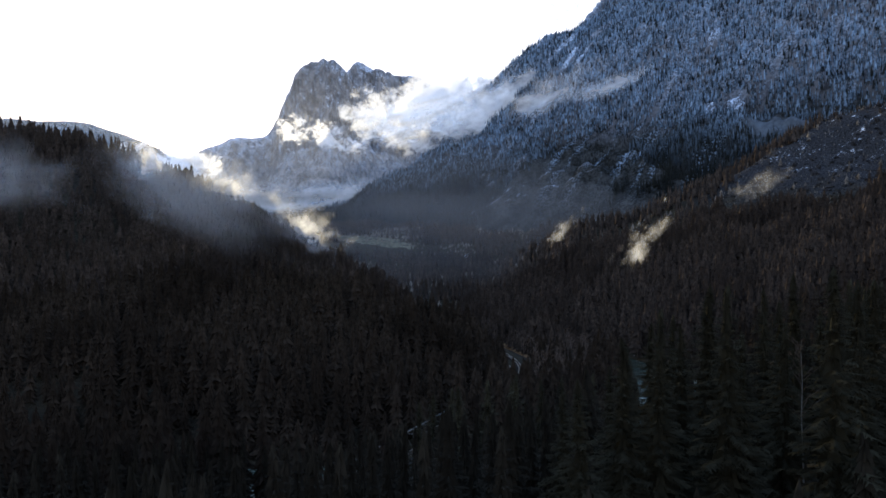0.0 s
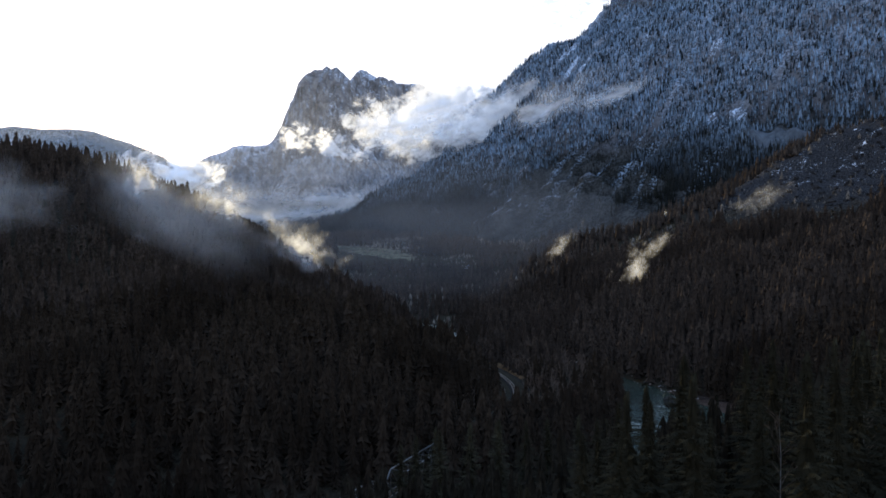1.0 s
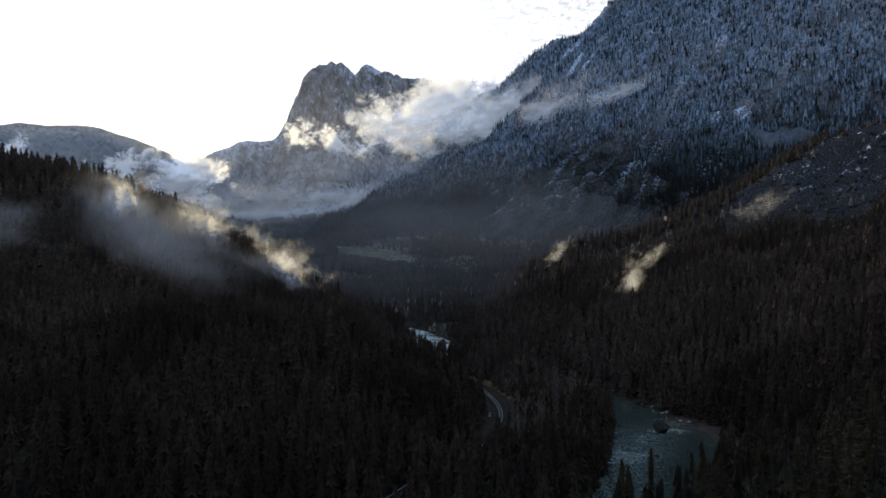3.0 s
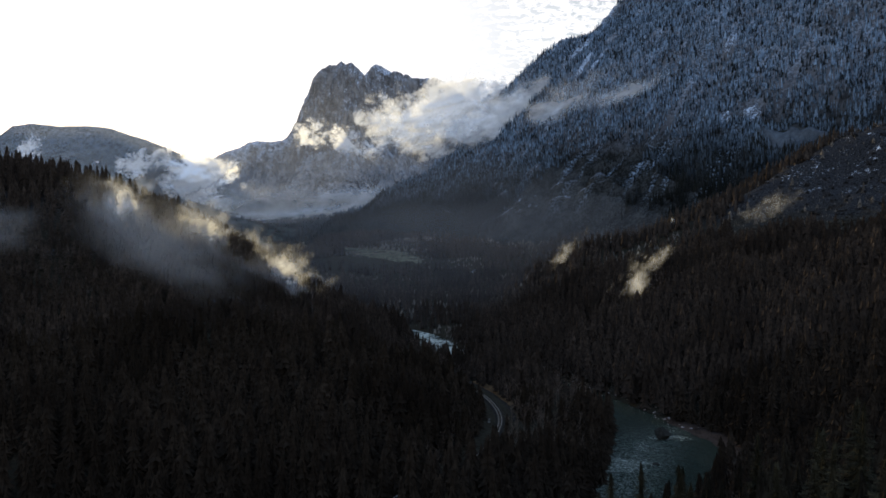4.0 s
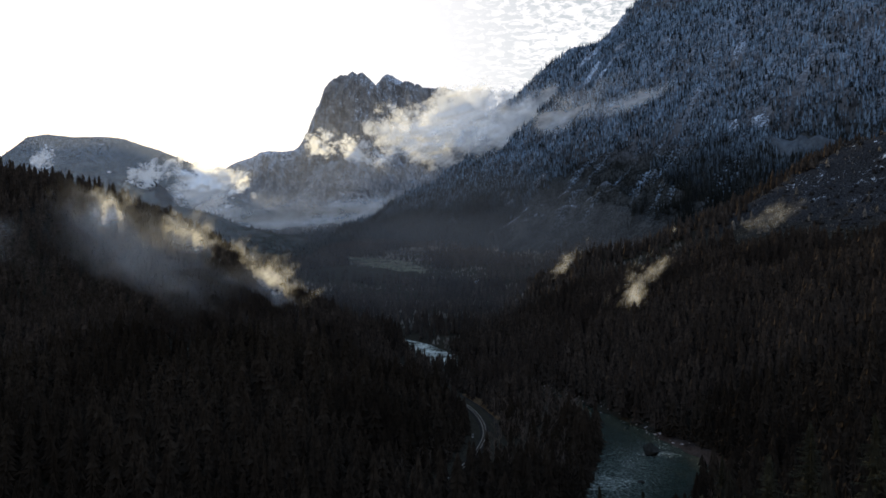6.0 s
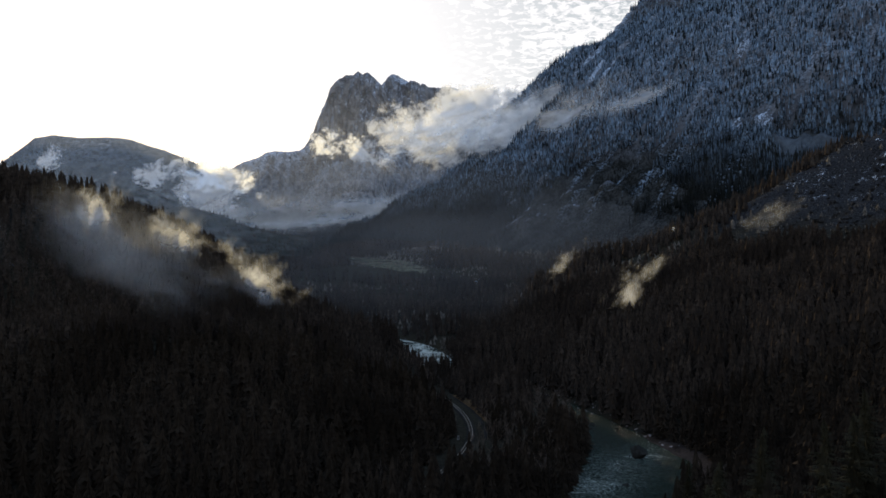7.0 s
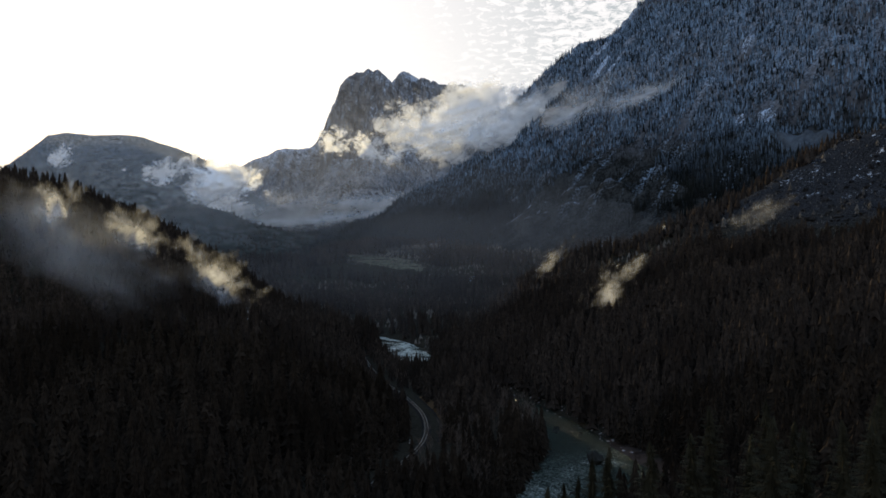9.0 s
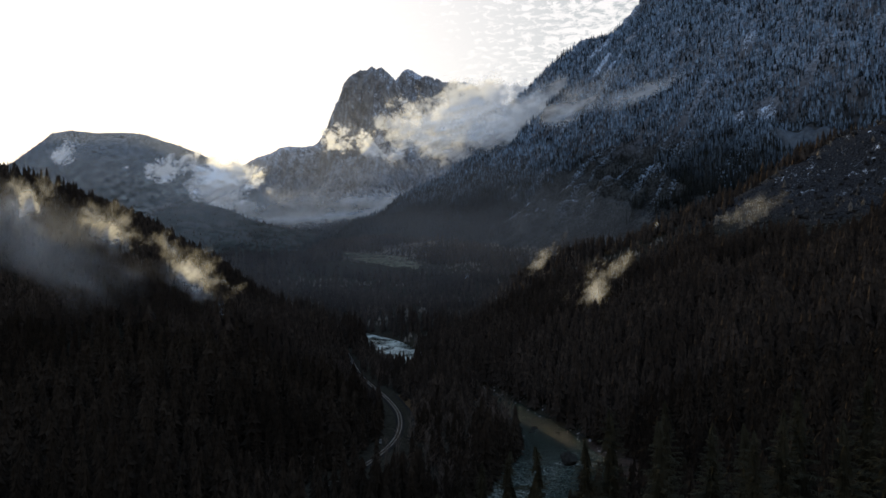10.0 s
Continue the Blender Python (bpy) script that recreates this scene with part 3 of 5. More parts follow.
def peak_mass(name, top, yc, n, seed, label):
    """One rock tower: a steep gullied face under a crest line."""
    rows = np.concatenate([np.linspace(yc - 1150, yc - 320, 50), np.linspace(yc - 310, yc, 96), np.linspace(yc + 6, yc + 360, 10)])
    x, y = np.meshgrid(np.linspace(top[0, 0], top[-1, 0], n), rows, indexing="ij")
    base = np.interp(x, top[:, 0], top[:, 1])
    crest = base + (7 * ridged(x[:, :1] / 22, 0 * x[:, :1], 3, seed + 3) - 5) * smooth(base, 760, 950)
    hold = smooth(y, yc, yc - 60)
    shift = hold * (110 * ridged(x / 260, y / 700, 4, seed) + 40 * ridged(x / 90, y / 160, 4, seed + 10) + 12 * ridged(x / 26, y / 40, 3, seed + 12))
    t = np.clip((y + shift - yc + 1150) / 1150, 0, 1)
    face = np.interp(t, (0, 0.35, 0.6, 0.74, 0.82, 0.86, 0.92, 0.97, 1.0), (0.02, 0.12, 0.25, 0.36, 0.47, 0.60, 0.80, 0.95, 1.0))
    z = 120 + (crest - 120) * face - np.maximum(y - yc, 0) * 0.9
    z = z + hold * smooth(t, 0.05, 0.4) * (1 - 0.85 * smooth(t, 0.86, 1.0)) * (20 * ridged(x / 90, y / 90, 4, seed + 20) + 8 * ridged(x / 24, y / 24, 3, seed + 23))
    ob = new(name, raw_mesh(name, np.stack([x, y, z], -1).reshape(-1, 3), grid_faces(*x.shape)[:, ::-1], M_PEAK, False))
    return tagged(ob, label, "mountain", kind="structure")


peak_mass("far_peak", FRONT_TOP, 4500, 330, 41, "jagged rock peak with snow in its gullies")
peak_mass("rear_peak", BACK_TOP, 4730, 230, 47, "second rock summit behind the jagged peak")

# ---------------------------------------------------------------- far wooded hills
def far_ridge(name, pts, y0, front, back, n, label, seed, mat):
    p = np.array(pts, float)
    x, y = np.meshgrid(np.linspace(p[0, 0], p[-1, 0], n), np.linspace(y0 - front, y0 + back, n // 2), indexing="ij")
    cz = np.interp(x + 30 * fbm(x / 200, y / 200, 3, seed), p[:, 0], p[:, 1])
    t = np.where(y < y0, (y - y0 + front) / front, 1 - (y - y0) / back * 0.8)
    z = cz * t ** 0.9 + 40 * (t - 1) + (24 * ridged(x / 240, y / 400, 4, seed) + 10 * fbm(x / 60, y / 60, 4, seed + 5)) * np.clip(1.15 - t, 0.12, 1)
    ob = new(name, raw_mesh(name, np.stack([x, y, z], -1).reshape(-1, 3), grid_faces(*x.shape)[:, ::-1], mat))
    return tagged(ob, label, "hill", kind="structure"), (x, y, z)


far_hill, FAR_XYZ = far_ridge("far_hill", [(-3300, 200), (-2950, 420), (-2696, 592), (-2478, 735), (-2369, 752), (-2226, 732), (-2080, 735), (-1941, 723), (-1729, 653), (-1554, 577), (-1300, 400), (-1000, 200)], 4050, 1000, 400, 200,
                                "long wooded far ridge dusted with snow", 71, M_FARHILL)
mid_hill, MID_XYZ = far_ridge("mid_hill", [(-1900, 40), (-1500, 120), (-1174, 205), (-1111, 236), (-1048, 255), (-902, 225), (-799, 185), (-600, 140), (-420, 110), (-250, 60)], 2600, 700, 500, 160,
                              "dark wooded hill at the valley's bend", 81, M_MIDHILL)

# ---------------------------------------------------------------- conifers
def star_conifer(tiers, spikes, seed, radius=0.17, skirt=0.06, overlap=1.75):
    """A conifer of height 1: tiers of drooping, jagged boughs."""
    rng = np.random.RandomState(seed)
    v, f = [], []
    for k in range(tiers):
        t = k / tiers
        z0 = skirt + (1 - skirt) * t
        ztop = min(1.0, z0 + (1 - skirt) / tiers * overlap)
        r = (radius * (1 - t) ** 0.85 + 0.012) * rng.uniform(0.82, 1.15)
        base = len(v)
        v.append((rng.uniform(-0.01, 0.01), rng.uniform(-0.01, 0.01), ztop))
        a0 = rng.uniform(0, 6.28)
        for j in range(2 * spikes):
            rr = r * (rng.uniform(0.7, 1.25) if j % 2 == 0 else rng.uniform(0.25, 0.5))
            a = a0 + math.pi * j / spikes + rng.uniform(-0.2, 0.2)
            v.append((rr * math.cos(a), rr * math.sin(a), z0 + (rng.uniform(-0.6, 0.15) if j % 2 == 0 else rng.uniform(0.2, 0.8)) * (1 - skirt) / tiers * 0.5))
        for j in range(2 * spikes):
            f.append((base, base + 1 + j, base + 1 + (j + 1) % (2 * spikes)))
    return np.array(v), np.array(f)


def stand(name, places, kinds, mat, label, seed, soft_shade=True):
    """Many trees in one mesh: places (n, 4) of x, y, z, height."""
    rng = np.random.RandomState(seed)
    pick = rng.randint(0, len(kinds), len(places))
    vs, fs, base = [], [], 0
    for k, (v, f) in enumerate(kinds):
        p = places[pick == k]
        if not len(p):
            continue
        a = rng.uniform(0, 6.28, len(p))
        w = p[:, 3] * rng.uniform(0.8, 1.25, len(p))
        lean = rng.normal(0, 0.02, (len(p), 2))
        c, s = np.cos(a)[:, None], np.sin(a)[:, None]
        hx = (v[None, :, 0] * c - v[None, :, 1] * s) * w[:, None] + p[:, 0:1] + lean[:, 0:1] * v[None, :, 2] * p[:, 3:4]
        hy = (v[None, :, 0] * s + v[None, :, 1] * c) * w[:, None] + p[:, 1:2] + lean[:, 1:2] * v[None, :, 2] * p[:, 3:4]
        hz = v[None, :, 2] * p[:, 3:4] + p[:, 2:3] - 0.4
        vs.append(np.stack([hx, hy, hz], -1).reshape(-1, 3))
        fs.append((f[None] + (base + np.arange(len(p)) * len(v))[:, None, None]).reshape(-1, 3))
        base += len(p) * len(v)
    ob = new(name, raw_mesh(name, np.vstack(vs), np.vstack(fs), mat, soft_shade))
    return tagged(ob, label, "forest", kind="stuff")


def scatter(x0, x1, y0, y1, step, seed):
    rng = np.random.RandomState(seed)
    x, y = np.meshgrid(np.arange(x0, x1, step), np.arange(y0, y1, step))
    x = x + rng.uniform(-0.48, 0.48, x.shape) * step
    y = y + rng.uniform(-0.48, 0.48, y.shape) * step
    return x.ravel(), y.ravel()


def in_fan(x, y, lo=-38, hi=42):
    """Within the part of the valley that the flight looks over."""
    a = np.degrees(np.arctan2(-(x - 45), y + 40))
    return (a > lo) & (a < hi)


EYES = np.array([(r[1], r[2]) for r in PATH])
FIELDS = [(-140, 1262, 95, 26), (-105, 1168, 62, 17), (-60, 1120, 40, 16)]
ROAD = spline([(0, 850), (-6, 900), (-16, 950), (-26, 1000)], 4.0)


def on_meadow(x, y):
    """Below 1 on the slanting strip of grass above the bench."""
    return np.hypot((x + 130) / 92, (y - 1335 + 0.75 * (x + 125)) / 58) + 0.35 * fbm(x / 40, y / 30, 3, 19)


def clear_of(x, y, rail=9.0, river=3.0):
    ok = np.ones(x.shape, bool)
    near = y < 1250
    d, i = line_distance(x[near], y[near], RAIL[::5])
    ok[near] &= d > np.where((y[near] > 535) | (y[near] < 300), 4.5, rail)
    d, i = line_distance(x[near], y[near], RIVER)
    ok[near] &= d > RIVER[i, 2] + np.where((x[near] < RIVER[i, 0]) & (y[near] > 290) & (y[near] < 520), -0.5, river - 2.0)
    ok &= line_distance(x, y, ROAD)[0] > 6
    # open gravel and low shrubs along the wide reach of the river
    d, i = line_distance(x, y, np.array([(-30 + 52 * k / 40, 765 - 128 * k / 40) for k in range(41)]))
    ok &= d > 16
    ok &= on_meadow(x, y) > 1
    for fx, fy, rx, ry in FIELDS:
        ok &= ((x - fx) / rx) ** 2 + ((y - fy) / ry) ** 2 > 1
    return ok


def on_knob(x, y):
    """The bare rocky knob on the east hill, with a ragged edge."""
    return np.hypot((x - 465) / 185, (y - 762) / 104) + 0.35 * fbm(x / 45, y / 45, 3, 66) < 1


def heights(x, y, lo, hi, seed):
    rng = np.random.RandomState(seed)
    young = (1 - 0.45 * smooth(x, 48, 58)) * smooth(x, 36, 48) * smooth(x, 88, 72) * smooth(y, 300, 340) * smooth(y, 480, 430)
    young = np.maximum(young, smooth(x, -45, -20) * smooth(x, 36, 20) * smooth(y, 430, 530) * smooth(y, 800, 740) * (1 - 0.4 * smooth(x, 2, 12) * smooth(y, 560, 600)))
    young = young + 0.25 * smooth(x, 92, 100) * smooth(x, 230, 190) * smooth(y, 315, 275)
    young = np.maximum(young, smooth(x, 70, 82) * smooth(x, 112, 104) * smooth(y, 415, 435) * smooth(y, 530, 500))
    near_rail = (y > 310) & (y < 530) & (np.abs(x) < 90)
    if near_rail.any():
        d, i = line_distance(x[near_rail], y[near_rail], RAIL[::8])
        young[near_rail] = np.maximum(young[near_rail], 0.62 * smooth(d, 26, 13))
    return (1 - 0.62 * young) * (1 - 0.22 * smooth(x, -70, -110) * smooth(y, 800, 700)) * (lo + (hi - lo) * np.clip(0.5 + 0.5 * fbm(x / 40, y / 40, 3, seed) + rng.normal(0, 0.22, x.shape), 0, 1.2))


def crown_arrays(seed, h, low=7, high=4, pitch=0.036, boughs=9, narrow=0.06, inner=(15, 8), core=0.115):
    """Drooping boughs, each a spine with a comb of narrow sprays, on a tree h metres high."""
    rng = np.random.RandomState(seed)
    v, f = [], []
    z = h * 0.06
    while z < h * 0.985:
        t = z / h
        reach = h * 0.205 * (1 - t) ** 0.8 * (0.65 + 0.35 * min(1, t / 0.22)) + 0.2
        for k in range(rng.randint(boughs - 3, boughs)):
            a, L = rng.uniform(0, 6.283), reach * rng.uniform(0.55, 1.2)
            drop, z0 = rng.uniform(0.2, 0.6) * (1.15 - t), z + rng.uniform(-0.014, 0.014) * h
            ca, sa = math.cos(a), math.sin(a)

            def spine(q):
                return np.array((L * q * ca, L * q * sa, z0 + 0.2 * L * q - drop * L * q * q))

            n = len(v)
            w = 0.035 * L + 0.02
            tip, mid_s = spine(1.0), spine(0.5)
            v.extend([spine(0.0), mid_s + np.array((-w * sa, w * ca, -0.02)), mid_s + np.array((w * sa, -w * ca, -0.02)), tip])
            f.extend([(n, n + 2, n + 1), (n + 1, n + 2, n + 3)])
            sprays = low if t < 0.6 else high
            for m in range(sprays):
                q = 0.22 + 0.72 * (m + rng.uniform(0, 0.6)) / sprays
                p0, p1 = spine(q - min(narrow, 0.28 / sprays)), spine(min(1.0, q + min(narrow, 0.28 / sprays)))
                for sgn in (-1, 1):
                    S = (L * (0.30 - 0.22 * abs(q - 0.45)) + 0.12) * rng.uniform(0.6, 1.1)
                    b2 = a + sgn * rng.uniform(0.7, 1.15)
                    e = (p0 + p1) / 2 + np.array((math.cos(b2) * S, math.sin(b2) * S, -S * rng.uniform(0.15, 0.55)))
                    n = len(v)
                    v.extend([p0, p1, e])
                    f.append((n, n + 1, n + 2) if sgn > 0 else (n, n + 2, n + 1))
        z += h * pitch * (0.5 + 0.5 * (1 - t)) * rng.uniform(0.8, 1.2)
    # dense inner foliage round the stem
    iv, jf = star_conifer(*inner, seed + 900, core, 0.04, 2.2)
    return np.vstack([np.array(v), iv * h]), np.vstack([np.array(f), jf + len(v)])


# near bank: the closest trees are built one by one further down
NEAR_X, NEAR_Y = scatter(-160, 330, 20, 330, 8.4, 8)
d_eye = np.min(np.hypot(NEAR_X[:, None] - EYES[None, :, 0], NEAR_Y[:, None] - EYES[None, :, 1]), axis=1)
ok = in_fan(NEAR_X, NEAR_Y, -46, 46) & clear_of(NEAR_X, NEAR_Y, 8, 2) & (np.hypot(NEAR_X - 40, NEAR_Y + 20) <= 236) & (d_eye > 50)
NEAR_X, NEAR_Y = NEAR_X[ok], NEAR_Y[ok]
RANK = np.argsort(np.hypot(NEAR_X - 75, NEAR_Y - 70))
NEAR_N = 58
rest = RANK[NEAR_N:]

def slope_cap(x, y, z, h):
    """Trees on the near slope stay low enough to leave the valley in view."""
    lim = np.interp(x / np.maximum(y, 1), (-1, -0.15, -0.03, 0.03, 0.165, 0.25, 0.4), (0.27, 0.255, 0.232, 0.205, 0.185, 0.11, 0.0))
    return np.minimum(h, (77.5 - lim * y - z) * (0.80 + 0.20 * vnoise(x / 6.0, y / 6.0, 123)))


NB = np.stack([NEAR_X[rest], NEAR_Y[rest], shaped(NEAR_X[rest], NEAR_Y[rest]), heights(NEAR_X[rest], NEAR_Y[rest], 20, 33, 5)], -1)
NB[:, 3] = slope_cap(NB[:, 0], NB[:, 1], NB[:, 2], NB[:, 3])
NB = NB[NB[:, 3] > 6]
KINDS_NB = []
for s in range(5):
    v, f = crown_arrays(300 + s, 30.0, 5, 3, 0.095, 9, 0.035, (12, 6), 0.085)
    KINDS_NB.append((v / 30.0, f))
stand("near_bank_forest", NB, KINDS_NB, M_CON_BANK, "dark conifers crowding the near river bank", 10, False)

# young trees on the slope that the flight starts from
x, y = scatter(-120, 240, -70, 130, 9.0, 14)
d_eye = np.min(np.hypot(x[:, None] - EYES[None, :, 0], y[:, None] - EYES[None, :, 1]), axis=1)
ok = (d_eye <= 50) | (y < 20)
x, y = x[ok], y[ok]
rng = np.random.RandomState(15)
stand("young_conifers", np.stack([x, y, shaped(x, y), rng.uniform(6, 14, len(x))], -1), [star_conifer(8, 6, 400 + s, 0.2) for s in range(4)], M_CON_BANK, "young conifers on the slope below the flight", 16, False)

# middle ground
x, y = scatter(-520, 760, 60, 760, 5.3, 1)
ok = in_fan(x, y, -34, 38) & clear_of(x, y) & (np.hypot(x - 40, y + 20) > 232)
ok &= ~((x < -60) & (y > np.interp(x, (-277, -200, -125, -75), (600, 588, 518, 482)) + 150))
x, y = x[ok], y[ok]
rng = np.random.RandomState(27)
alder_flat = (x > 46) & (x < np.where(y < 405, 72, 100)) & (y > 325) & (y < 560) & (fbm(x / 22, y / 30, 2, 28) > -0.25) & (rng.uniform(0, 1, x.shape) < 0.62)
bare = on_knob(x, y) | alder_flat
x, y = x[~bare], y[~bare]
mid = np.stack([x, y, shaped(x, y), heights(x, y, 10, 27, 5) + 2], -1)
close = np.hypot(mid[:, 0] - 50, mid[:, 1] - 20) < 430
KINDS_MID = [star_conifer(6, 4, s, 0.155 + 0.018 * (s % 4), 0.12, 1.9) for s in range(9)]
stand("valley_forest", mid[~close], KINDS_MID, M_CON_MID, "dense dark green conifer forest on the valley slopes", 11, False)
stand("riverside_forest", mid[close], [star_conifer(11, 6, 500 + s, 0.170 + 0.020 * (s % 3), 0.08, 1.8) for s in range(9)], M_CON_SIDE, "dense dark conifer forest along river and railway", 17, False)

# further up the valley
x, y = scatter(-900, 1000, 760, 1900, 9.0, 2)
ok = in_fan(x, y) & clear_of(x, y)
x, y = x[ok], y[ok]
z = shaped(x, y)
ok = np.ones(x.shape, bool)
ok &= ~((fbm(x / 70, y / 45, 3, 95) > 0.45) & (x > 150) & (y > 880))
ok &= z > mountain(0.83 * x + 0.56 * y, 0.83 * y - 0.56 * x) - 2
ok &= ~on_knob(x, y)
x, y, z = x[ok], y[ok], z[ok]
clump = fbm(x / 110, y / 60, 3, 96)
brushy = (x < 260) & (clump < 0.20 * smooth(y, 860, 1000) - 0.20 - 0.12 * smooth(y, 1420, 1560))
rng = np.random.RandomState(44)
low_brush = np.stack([x, y, z, rng.uniform(3.0, 8.0, len(x))], -1)[brushy]
x, y, z = x[~brushy], y[~brushy], z[~brushy]
far = np.stack([x, y, z, heights(x, y, 13, 26, 6)], -1)
scrub = stand("valley_brush", low_brush, [star_conifer(1, 5, 120 + s, 0.42) for s in range(4)], M_BRUSH, "leafless grey-brown brush on the open valley benches", 45)
scrub["category"] = "brush"
KINDS_FAR = [star_conifer(2, 4, 20 + s, 0.17) for s in range(6)]
stand("upper_valley_forest", far, KINDS_FAR, M_CON_MID, "dark conifer forest further up the valley", 12)

# snowy trees on the great mountain
u, s = scatter(860, 1800, -100, 2300, 5.6, 3)
z = mountain(u, s)
x, y = 0.83 * u - 0.56 * s, 0.56 * u + 0.83 * s
steep = (mountain(u + 8, s) - mountain(u - 8, s)) / 16
thin = vnoise(u / 60, s / 25, 77)
rng = np.random.RandomState(4)
ok = in_fan(x, y) & (steep < 2.8) & (thin > 0.07) & (rng.uniform(0, 1, u.shape) < 0.97) & (z > shaped(x, y))
rib = ridged((s - 0.3 * u) / 230, u / 620, 3, 27)
cleared = (u < 1195) & (u > 840) & (s < 1270 + 60 * fbm(u / 50, s / 50, 2, 16)) & (s > 775 + 150 * smooth(u, 1010, 1070)) & (rib + 0.5 * fbm(u / 60, s / 60, 3, 15) + 0.35 * smooth(u, 1000, 900) > 0.20)
for cu, cs, ru, rs in BARE:
    ok &= ((u - cu) / ru) ** 2 + ((s - cs) / rs) ** 2 > 1
for foot, head in RIBS:
    ok &= off_rib(u, s, foot, head)[0] > 5 + 4 * thin
young_trees = ok & cleared & (rng.uniform(0, 1, u.shape) < 0.6)
ok &= ~cleared
mtn = np.stack([x[ok], y[ok], z[ok], 10 + 13 * rng.uniform(0, 1, ok.sum()) ** 1.3 + 4 * smooth(u[ok], 1250, 1050)], -1)
young_mt = np.stack([x[young_trees], y[young_trees], z[young_trees], 4 + 5 * rng.uniform(0, 1, young_trees.sum())], -1)
stand("replanted_slope", young_mt, [star_conifer(2, 3, 90 + s, 0.22) for s in range(3)], M_SCRUB, "young conifers on a cleared mountain slope", 15)
KINDS_MT = [star_conifer(2, 3, 40 + s, 0.125) for s in range(6)]
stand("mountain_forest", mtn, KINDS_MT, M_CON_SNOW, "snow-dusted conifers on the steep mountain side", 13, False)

# woods on the valley floor beyond the field
x, y = scatter(-1700, 500, 1900, 3400, 20.0, 7)
z = shaped(x, y)
ok = in_fan(x, y) & (z > mountain(0.83 * x + 0.56 * y, 0.83 * y - 0.56 * x))
ok &= np.hypot((x + 565) / 75, (y - 2080) / 95) > 1
x, y, z = x[ok], y[ok], z[ok]
stand("valley_head_forest", np.stack([x, y, z, heights(x, y, 14, 24, 6)], -1), [star_conifer(1, 4, 50 + k, 0.2) for k in range(3)], M_CON_SNOW, "dark conifers on the valley floor far off", 14)

# woods on the far hills
for hill_name, (hx, hy, hz), step, seed in (("far_ridge_forest", FAR_XYZ, 26, 5), ("mid_hill_forest", MID_XYZ, 17, 6)):
    rng = np.random.RandomState(seed)
    n = 9000 if seed == 5 else 6000
    i, j = rng.randint(0, hx.shape[0], n), rng.randint(0, hx.shape[1], n)
    x, y, z = hx[i, j] + rng.uniform(-8, 8, n), hy[i, j] + rng.uniform(-6, 6, n), hz[i, j]
    ok = in_fan(x, y)
    trees = np.stack([x, y, z - 1, rng.uniform(7, 14, n) if seed == 5 else rng.uniform(10, 18, n)], -1)[ok]
    stand(hill_name, trees, [star_conifer(1, 4, 60 + k, 0.2) for k in range(4)], M_CON_MID, "distant conifers along a wooded ridge", seed)

# brush and a few low trees on the bare knob
x, y = scatter(280, 700, 630, 900, 5.0, 41)
rng = np.random.RandomState(42)
ok = on_knob(x, y) & (rng.uniform(0, 1, x.shape) < 0.55)
x, y = x[ok], y[ok]
tall = rng.uniform(0, 1, len(x)) < 0.05
z = shaped(x, y)
scrub = stand("knob_brush", np.stack([x, y, z, np.where(tall, rng.uniform(7, 13, len(x)), rng.uniform(1.2, 3.2, len(x)))], -1), [star_conifer(3, 4, 130 + k, 0.3) for k in range(4)], M_BRUSH, "low brush between snowy rocks on the knob", 43)
scrub["category"] = "brush"

# broken rock strewn over the knob
bm = bmesh.new()
bmesh.ops.create_icosphere(bm, subdivisions=1, radius=1.0)
bm.verts.index_update()
iv = np.array([v.co[:] for v in bm.verts])
jf = np.array([[v.index for v in fc.verts] for fc in bm.faces])
bm.free()
rng = np.random.RandomState(61)
x, y = scatter(285, 690, 640, 890, 7.5, 62)
ok = on_knob(x, y) & (fbm(x / 30, y / 22, 3, 63) > -0.15)
x, y = x[ok], y[ok]
z = shaped(x, y)
n = len(x)
size = rng.uniform(0.8, 3.4, (n, 1, 1)) * rng.uniform(0.6, 1.4, (n, 1, 3))
rocks_v = iv[None] * (1 + rng.uniform(-0.35, 0.35, (n, len(iv), 1))) * size + np.stack([x, y, z - 0.3], -1)[:, None]
outcrop = new("knob_rocks", raw_mesh("knob_rocks", rocks_v.reshape(-1, 3), (jf[None] + (np.arange(n) * len(iv))[:, None, None]).reshape(-1, 3), M_GROUND, False))
tagged(outcrop, "dark broken rocks specked with snow on the knob", "rocks", kind="stuff")

# ---------------------------------------------------------------- near trees, one by one
def crown_mesh(seed, h):
    v, f = crown_arrays(seed, h, 10, 6, 0.036, 10, 0.040, (20, 6), 0.066)
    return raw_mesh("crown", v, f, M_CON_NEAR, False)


def trunk_mesh(seed, h, mat=None, r0=0.0075):
    rng = np.random.RandomState(seed)
    v, f, n = [], [], 7
    rings = [(-0.02, 1.35), (0.02, 1.05), (0.2, 0.85), (0.45, 0.62), (0.7, 0.36), (0.9, 0.14), (1.0, 0.02)]
    for i, (t, r) in enumerate(rings):
        ox, oy = rng.uniform(-0.004, 0.004, 2) * h
        for j in range(n):
            a = 6.2832 * j / n
            v.append((ox + math.cos(a) * r * r0 * h, oy + math.sin(a) * r * r0 * h, t * h))
    for i in range(len(rings) - 1):
        for j in range(n):
            f.append((i * n + j, i * n + (j + 1) % n, (i + 1) * n + (j + 1) % n, (i + 1) * n + j))
    return raw_mesh("trunk", np.array(v), np.array(f), mat or M_BARK)


